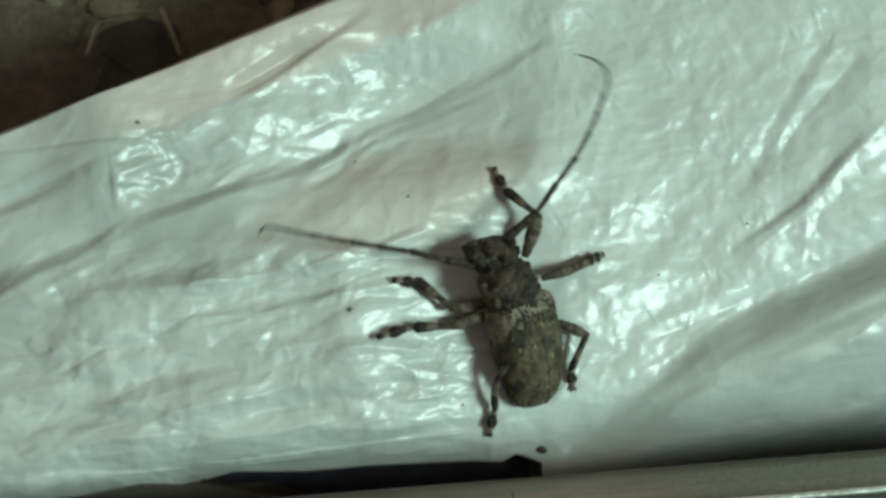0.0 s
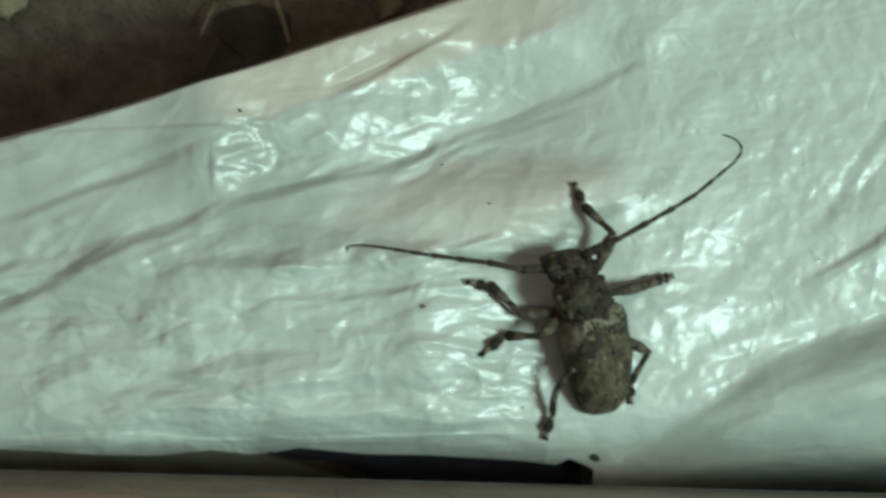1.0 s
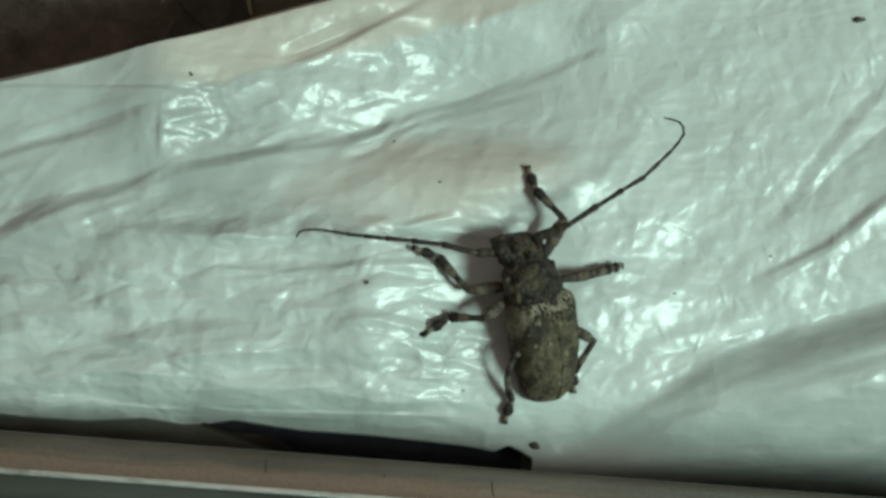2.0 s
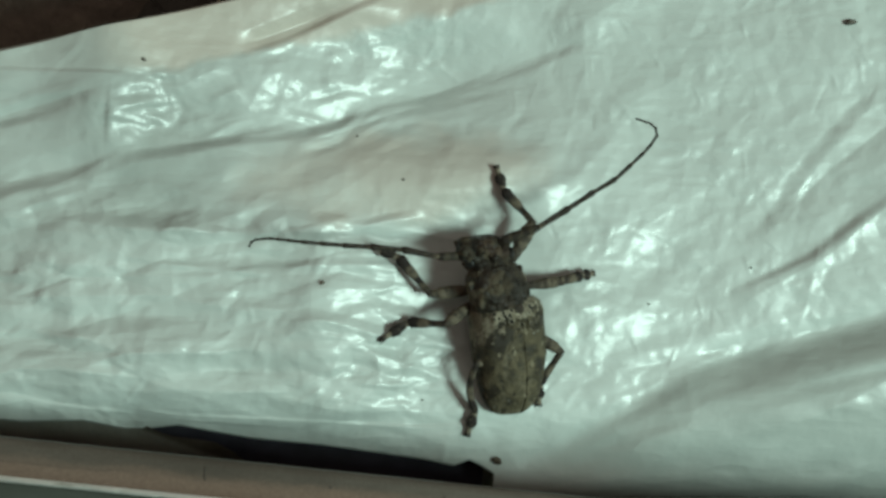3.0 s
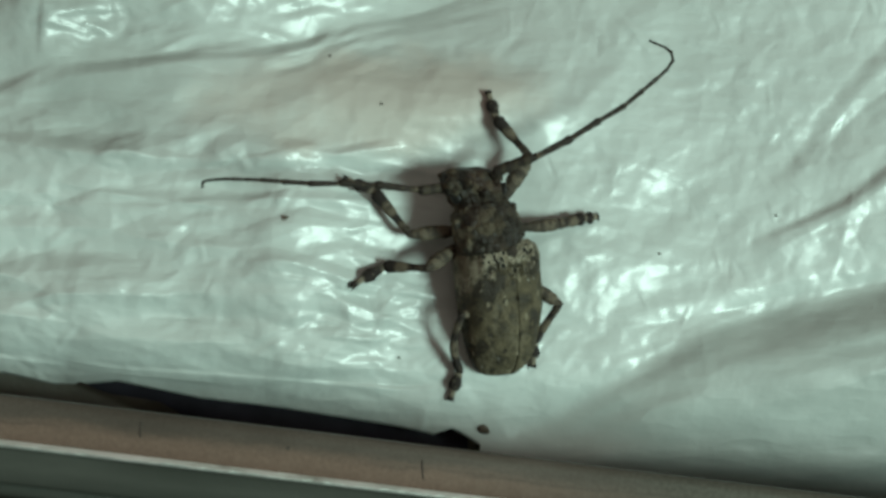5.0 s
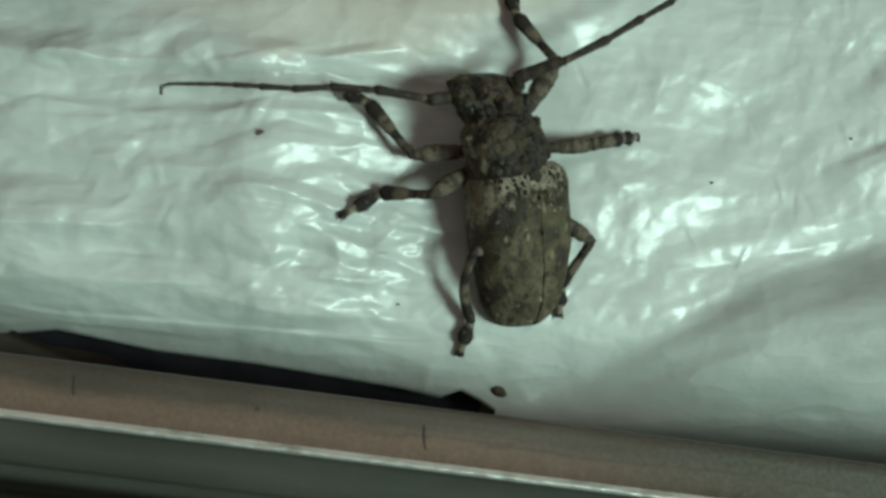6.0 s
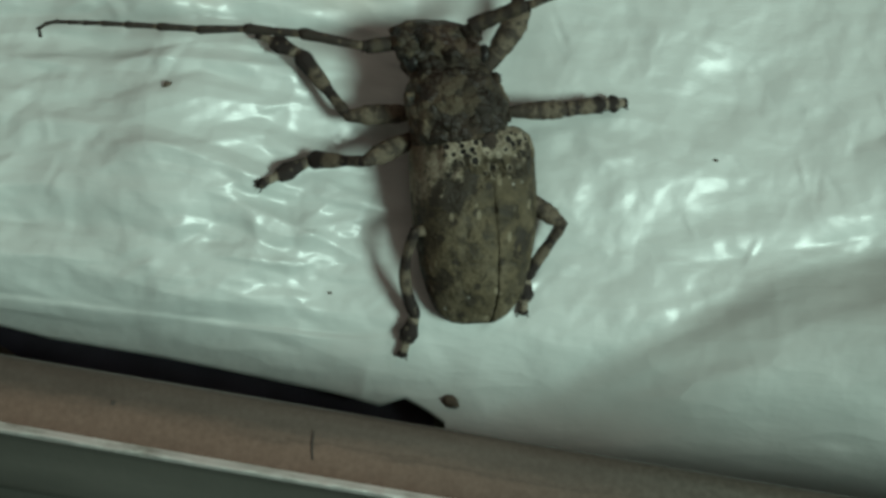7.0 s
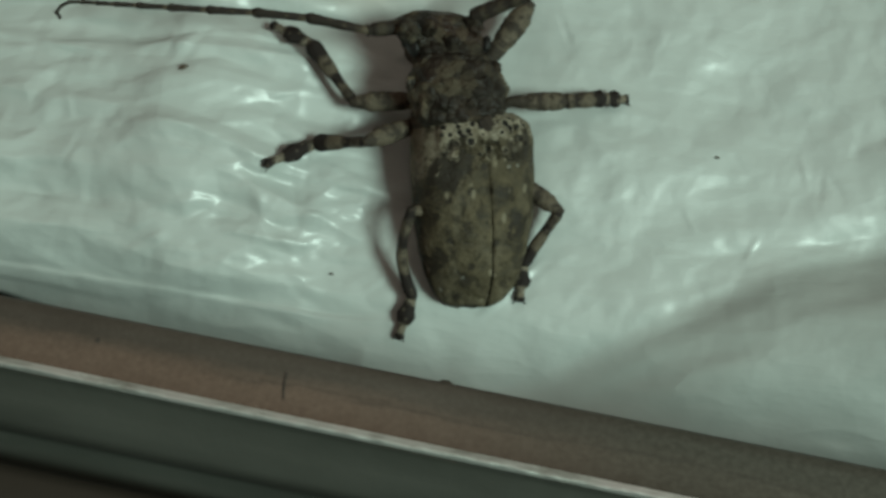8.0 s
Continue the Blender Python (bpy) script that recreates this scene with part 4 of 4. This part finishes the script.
def build_feeler(beetle, line):
    pts = feeler_points(line)
    scape = part("antenna", tube(swell([(-0.08, 0.06, 0.06, 0), (0.02, 0.064, 0.062, 0), (0.14, 0.058, 0.056, 0), (0.30, 0.057, 0.055, 0), (0.36, 0.052, 0.05, 0), (0.375, 0.03, 0.03, 0)], 26, 0.06, 5)), SCAPE, beetle, "long thin antenna with a thick mottled base joint")
    scape.matrix_basis = aim(pts[0], pts[1])
    segments = []
    for n in range(1, len(LENGTHS)):
        r, long = 0.046 * (1 - 0.72 * sum(LENGTHS[:n]) / sum(LENGTHS)), LENGTHS[n]
        seg = part("antenna_segment", tube(swell([(-0.012, r * 0.7, r * 0.7, 0), (0.1 * long, r * 0.85, r * 0.85, 0), (0.8 * long, r * 0.95, r * 0.95, 0), (0.93 * long, r * 1.2, r * 1.2, 0), (long * 1.05, r * 0.75, r * 0.75, 0)], 12, 0.05, n), segments=10), FEELER, scape)
        seg.matrix_basis = aim(pts[0], pts[1]).inverted() @ aim(pts[n], pts[n + 1])
        segments.append(seg)
    return scape, segments


# how the feelers lie at the moments when they turn
right_0 = [(-0.19, 0.93, 0.62), (0.08, 1.10, 0.72), (0.26, 1.22, 0.74), (0.57, 1.59, 0.75), (0.89, 1.88, 0.76), (1.14, 2.26, 0.77), (1.39, 2.68, 0.79), (1.40, 2.87, 0.79), (1.27, 3.03, 0.79), (1.03, 3.11, 0.80)]
right_3 = [(-0.16, 0.88, 0.62), (0.12, 0.96, 0.71), (0.34, 1.01, 0.74), (0.82, 1.19, 0.75), (1.44, 1.31, 0.77), (1.93, 1.51, 0.78), (2.43, 1.71, 0.79), (2.58, 1.83, 0.79), (2.56, 1.95, 0.80), (2.45, 2.05, 0.80)]
right_5 = [(-0.11, 0.88, 0.62), (0.16, 1.00, 0.72), (0.39, 1.05, 0.73), (0.85, 1.28, 0.70), (1.34, 1.45, 0.68), (1.90, 1.77, 0.64), (2.24, 2.02, 0.62), (2.27, 2.12, 0.62), (2.21, 2.23, 0.61), (2.07, 2.30, 0.60)]
right_8 = [(-0.12, 0.89, 0.62), (0.16, 1.01, 0.73), (0.33, 1.06, 0.73), (0.81, 1.31, 0.70), (1.29, 1.53, 0.67), (1.74, 1.85, 0.65), (2.05, 2.08, 0.63), (2.10, 2.22, 0.62), (2.02, 2.34, 0.61), (1.85, 2.40, 0.60)]
right_25 = [(-0.08, 0.89, 0.62), (0.19, 1.00, 0.72), (0.39, 1.08, 0.73), (0.80, 1.41, 0.70), (1.23, 1.64, 0.67), (1.64, 2.03, 0.64), (1.84, 2.27, 0.62), (1.86, 2.37, 0.62), (1.77, 2.47, 0.61), (1.58, 2.51, 0.60)]
right_53 = [(-0.06, 0.92, 0.62), (0.20, 1.04, 0.73), (0.40, 1.08, 0.73), (0.83, 1.41, 0.70), (1.23, 1.66, 0.67), (1.58, 1.97, 0.65), (1.80, 2.18, 0.63), (1.87, 2.31, 0.62), (1.80, 2.40, 0.61), (1.58, 2.48, 0.60)]
left_0 = [(-0.74, 0.63, 0.55), (-1.02, 0.69, 0.65), (-1.45, 0.85, 0.73), (-1.87, 0.97, 0.76), (-2.49, 1.15, 0.82), (-2.89, 1.28, 0.85), (-3.22, 1.39, 0.88), (-3.35, 1.40, 0.89), (-3.37, 1.31, 0.90)]
left_3 = [(-0.78, 0.87, 0.55), (-1.06, 0.93, 0.68), (-1.54, 1.37, 0.76), (-1.96, 1.64, 0.81), (-2.29, 1.94, 0.85), (-2.52, 2.14, 0.88), (-2.57, 2.14, 0.89), (-2.53, 2.03, 0.90)]
left_5 = [(-0.76, 0.71, 0.55), (-1.09, 0.79, 0.68), (-1.49, 0.99, 0.73), (-1.85, 1.14, 0.77), (-2.27, 1.29, 0.81), (-2.70, 1.45, 0.85), (-3.01, 1.57, 0.88), (-3.18, 1.62, 0.89), (-3.23, 1.55, 0.90)]
left_8 = [(-0.69, 0.71, 0.55), (-0.98, 0.70, 0.66), (-1.36, 0.81, 0.72), (-1.88, 0.91, 0.77), (-2.32, 0.99, 0.80), (-2.82, 1.11, 0.85), (-3.18, 1.17, 0.88), (-3.34, 1.16, 0.89), (-3.34, 1.09, 0.90)]
left_10 = [(-0.71, 0.71, 0.55), (-1.09, 0.69, 0.69), (-1.46, 0.79, 0.73), (-1.91, 0.86, 0.77), (-2.43, 0.95, 0.81), (-2.87, 1.04, 0.85), (-3.16, 1.08, 0.88), (-3.34, 1.07, 0.89), (-3.34, 1.00, 0.90)]
left_25 = [(-0.56, 0.67, 0.55), (-0.92, 0.64, 0.69), (-1.26, 0.72, 0.73), (-1.70, 0.76, 0.76), (-2.13, 0.77, 0.80), (-2.63, 0.80, 0.84), (-2.98, 0.84, 0.87), (-3.19, 0.82, 0.89), (-3.25, 0.74, 0.90)]
left_42 = [(-0.65, 0.69, 0.55), (-0.93, 0.63, 0.66), (-1.25, 0.65, 0.72), (-1.76, 0.65, 0.76), (-2.31, 0.64, 0.81), (-2.68, 0.65, 0.84), (-3.04, 0.65, 0.88), (-3.24, 0.61, 0.89), (-3.25, 0.54, 0.90)]
left_60 = [(-0.58, 0.72, 0.55), (-0.85, 0.63, 0.66), (-1.21, 0.66, 0.72), (-1.63, 0.67, 0.76), (-2.06, 0.61, 0.79), (-2.66, 0.59, 0.85), (-3.12, 0.55, 0.89), (-3.19, 0.51, 0.90), (-3.18, 0.46, 0.90)]
left_80 = [(-0.56, 0.79, 0.55), (-0.95, 0.63, 0.70), (-1.43, 0.68, 0.74), (-1.82, 0.65, 0.77), (-2.20, 0.61, 0.81), (-2.91, 0.55, 0.86), (-3.14, 0.53, 0.88), (-3.24, 0.45, 0.89), (-3.19, 0.38, 0.90)]
RIGHT_TURNS = [(0, right_0), (0.3, right_3), (0.5, right_5), (0.8, right_8), (1.2, right_8), (2.3, right_25), (4.2, right_53), (8, right_53)]
LEFT_TURNS = [(0, left_0), (0.3, left_3), (0.5, left_5), (0.8, left_8), (1.2, left_10), (2.4, left_25), (4.0, left_42), (6, left_60), (8, left_80)]

# legs: hip, knee, ankle, toe
FRONT_RIGHT = [(0.06, 0.70, 0.32), (0.30, 1.15, 0.42), (-0.07, 1.54, 0.14), (-0.16, 1.88, 0.05)]
MID_RIGHT = [(0.28, 0.35, 0.30), (0.66, 0.41, 0.34), (0.97, 0.50, 0.14), (1.18, 0.55, 0.04)]
HIND_RIGHT = [(0.36, -0.26, 0.26), (0.72, -0.47, 0.30), (0.49, -0.88, 0.10), (0.50, -1.17, 0.03)]
FRONT_LEFT = [(-0.42, 0.28, 0.28), (-0.98, 0.20, 0.36), (-1.39, 0.65, 0.16), (-1.74, 0.78, 0.10)]
FRONT_LEFT_LOW = [(-0.46, 0.14, 0.28), (-1.00, 0.12, 0.34), (-1.38, 0.50, 0.12), (-1.77, 0.60, 0.06)]
MID_LEFT = [(-0.44, 0.10, 0.26), (-0.82, -0.18, 0.58), (-1.23, -0.15, 0.12), (-1.61, -0.40, 0.05)]
MID_LEFT_OUT = [(-0.56, -0.02, 0.26), (-1.07, -0.10, 0.38), (-1.63, -0.04, 0.18), (-2.09, -0.11, 0.10)]
HIND_LEFT = [(-0.10, -0.55, 0.24), (-0.41, -0.66, 0.50), (-0.34, -1.24, 0.10), (-0.41, -1.57, 0.04)]
HIND_LEFT_OUT = [(-0.12, -0.55, 0.24), (-0.43, -0.66, 0.50), (-0.62, -1.25, 0.10), (-0.71, -1.58, 0.04)]


def on_film(joints):
    """The toe and ankle lifted to the film under them."""
    hip, knee, ankle, toe = joints
    h = bag_height(np.array([ankle[0], toe[0], knee[0]]), np.array([ankle[1], toe[1], knee[1]]))
    return [hip, (*knee[:2], max(knee[2] - 0.08, h[2] + 0.22)), (*ankle[:2], ankle[2] + h[0]), (*toe[:2], toe[2] + h[1])]


def build_beetle():
    beetle = tagged(new("longhorn_beetle"), "mottled grey-brown longhorn beetle with banded legs on a plastic bag", "beetle")
    made = {"body": build_body(beetle), "beetle": beetle}
    for key, joints in (("front_right", FRONT_RIGHT), ("mid_right", MID_RIGHT), ("hind_right", HIND_RIGHT), ("front_left", FRONT_LEFT), ("mid_left", MID_LEFT), ("hind_left", HIND_LEFT)):
        made[key] = build_leg(beetle, on_film(joints), {"front_right": 1.2, "hind_left": 0.72, "hind_right": 0.9, "mid_right": 0.92}.get(key, 1.0), 1.4 if key == "mid_right" else 1.0, 0.74 if "hind" in key else 1.0, 0.075 if key == "hind_left" else 0.0)
    made["right"] = build_feeler(beetle, right_53)
    made["left"] = build_feeler(beetle, left_60)
    return made


# ---- crumbs and specks on the film ----
def build_speck(x, y, size, turn, material, label, seed, flat=0.35):
    z = float(bag_height(np.array([x]), np.array([y]))[0])
    bm = blob(bmesh.new(), (0, 0, 0), (size, size * 0.55, size * flat), 0, 0.7, seed, 2)
    ob = finish("dirt_speck", bm, material)
    ob.matrix_basis = pose(x * CM, y * CM, (z + size * flat * 0.5) * CM, 0, 0, turn)
    return tagged(ob, label, "dirt", "specks on the bag")


def build_reflection_panel():
    # added out of view, so that the rail's near face reflects something dark
    bm = bmesh.new()
    bmesh.ops.create_cube(bm, size=1.0)
    for v in bm.verts:
        v.co = Vector((v.co.x * 3.0, v.co.y * 0.1 - 0.75, v.co.z * 1.3 + 0.6))
    bmesh.ops.bevel(bm, geom=bm.edges[:], offset=0.01, segments=2, affect="EDGES")
    tagged(finish("reflection_panel_south", bm, DARK_PANEL), "unseen dark brown panel added to darken reflections in the rail", "wall", kind="structure")


build_ground()
build_reflection_panel()
build_bag()
build_rail()
PARTS = build_beetle()

build_speck(0.01, -1.87, 0.076, -15, CRUMB, "brown crumb lying on the plastic film", 1)
build_speck(-2.34, 0.29, 0.036, 40, CRUMB, "tiny brown seed-like crumb on the film", 2)
build_speck(4.60, 4.0, 0.075, 10, SPECK, "dark little clod on the film", 3, 0.6)
for x, y, s, a, n in ((-4.60, 3.0, 0.035, -30, 4), (-1.34, 1.64, 0.024, 0, 5), (-1.9, 2.23, 0.02, 50, 6), (1.93, 0.18, 0.022, 0, 7), (-1.0, -1.12, 0.02, 0, 8), (3.31, 0.69, 0.022, 0, 9)):
    build_speck(x, y, s, a, SPECK, "tiny dark speck of dirt on the film", n)

build_stone("flat_stone", -4.4, 4.85, 0.95, 0.30, 0.3, STONE_DARK, "flat black stone lying on the soil", 5)


def build_stalk(line, thick):
    """A dry stalk that lies bent on the soil."""
    bm = bmesh.new()
    loops = []
    for n, (x, y) in enumerate(line):
        r = thick * (1 - 0.45 * n / (len(line) - 1))
        loops.append([bm.verts.new(Vector((x + r * math.cos(a), y + 0.4 * r * math.cos(a), -3.92 + r * math.sin(a))) * CM) for a in (math.tau * k / 8 for k in range(8))])
    for one, two in zip(loops, loops[1:]):
        for k in range(8):
            bm.faces.new((one[k], one[(k + 1) % 8], two[(k + 1) % 8], two[k]))
    bm.faces.new(loops[0][::-1])
    bm.faces.new(loops[-1])
    return tagged(finish("dry_stalk", bm, STRAW), "thin pale dry stalk lying bent on the dark soil", "stalk", "stalks on the soil")


build_stalk([(-5.11, 5.00), (-5.02, 5.20), (-4.95, 5.38), (-4.83, 5.52), (-4.60, 5.57), (-4.30, 5.58), (-4.0, 5.62)], 0.045)
build_stalk([(-3.90, 5.62), (-3.86, 5.45), (-3.80, 5.28), (-3.74, 5.05), (-3.70, 4.85)], 0.05)

rng = random.Random(31)
for x, y, size in ((-4.5, 5.95, 0.6), (-3.45, 5.3, 0.5), (-2.7, 5.25, 0.55), (-2.1, 5.75, 0.5), (-3.0, 6.1, 0.6), (-8.3, 6.0, 0.7), (-5.8, 6.4, 0.7)):
    build_stone("stone", x, y, size, 0.16, rng.uniform(0, 6), STONE_OLIVE, "pale olive stone half sunk in the soil", int(size * 1000 + x * 10))
for n in range(6):
    x, y = rng.uniform(-11, 0.5), rng.uniform(5.6, 9)
    if math.hypot(x + 4.4, y - 4.85) > 1.1:
        build_stone("stone", x, y, rng.uniform(0.25, 0.6), 0.4, rng.uniform(0, 6), STONE_BROWN, "small brown stone half sunk in the soil", n + 50)


def motions():
    body = PARTS["body"]

    def sway(dx, turn):
        return Matrix.Translation((dx * CM, 0, 0)) @ pose(-0.2 * CM, 0.6 * CM, 0, 0, 0, turn) @ pose(0.2 * CM, -0.6 * CM, 0) @ BODY

    walk(body, [(0, sway(-0.10, -2.5)), (0.3, sway(-0.08, -1.5)), (0.5, sway(-0.06, -0.8)), (1.2, sway(-0.03, 0)), (2.4, sway(0, 0)), (8, sway(0, 0))])
    for key, turns in (("right", RIGHT_TURNS), ("left", LEFT_TURNS)):
        scape, segments = PARTS[key]
        bent = [(t, feeler_points(line)) for t, line in turns]
        walk(scape, [(t, aim(p[0], p[1])) for t, p in bent])
        for n, seg in enumerate(segments, 1):
            walk(seg, [(t, aim(p[0], p[1]).inverted() @ aim(p[n], p[n + 1])) for t, p in bent])
    steps = (("front_left", [(0, FRONT_LEFT_LOW), (1.2, FRONT_LEFT_LOW), (2.2, FRONT_LEFT), (8, FRONT_LEFT)]),
             ("mid_left", [(0, MID_LEFT_OUT), (0.15, MID_LEFT_OUT), (0.3, MID_LEFT), (8, MID_LEFT)]),
             ("hind_left", [(0, HIND_LEFT_OUT), (1.2, HIND_LEFT_OUT), (2.2, HIND_LEFT), (8, HIND_LEFT)]))
    for key, rows in steps:
        rows = [(t, on_film(j)) for t, j in rows]
        femur, tibia, foot, claws = PARTS[key]
        walk(femur, [(t, aim(j[0], j[1])) for t, j in rows])
        walk(tibia, [(t, aim(j[0], j[1]).inverted() @ aim(j[1], j[2])) for t, j in rows])
        for ob in (foot, claws):
            walk(ob, [(t, aim(j[0], j[1]).inverted() @ aim(j[2], j[3])) for t, j in rows])


motions()
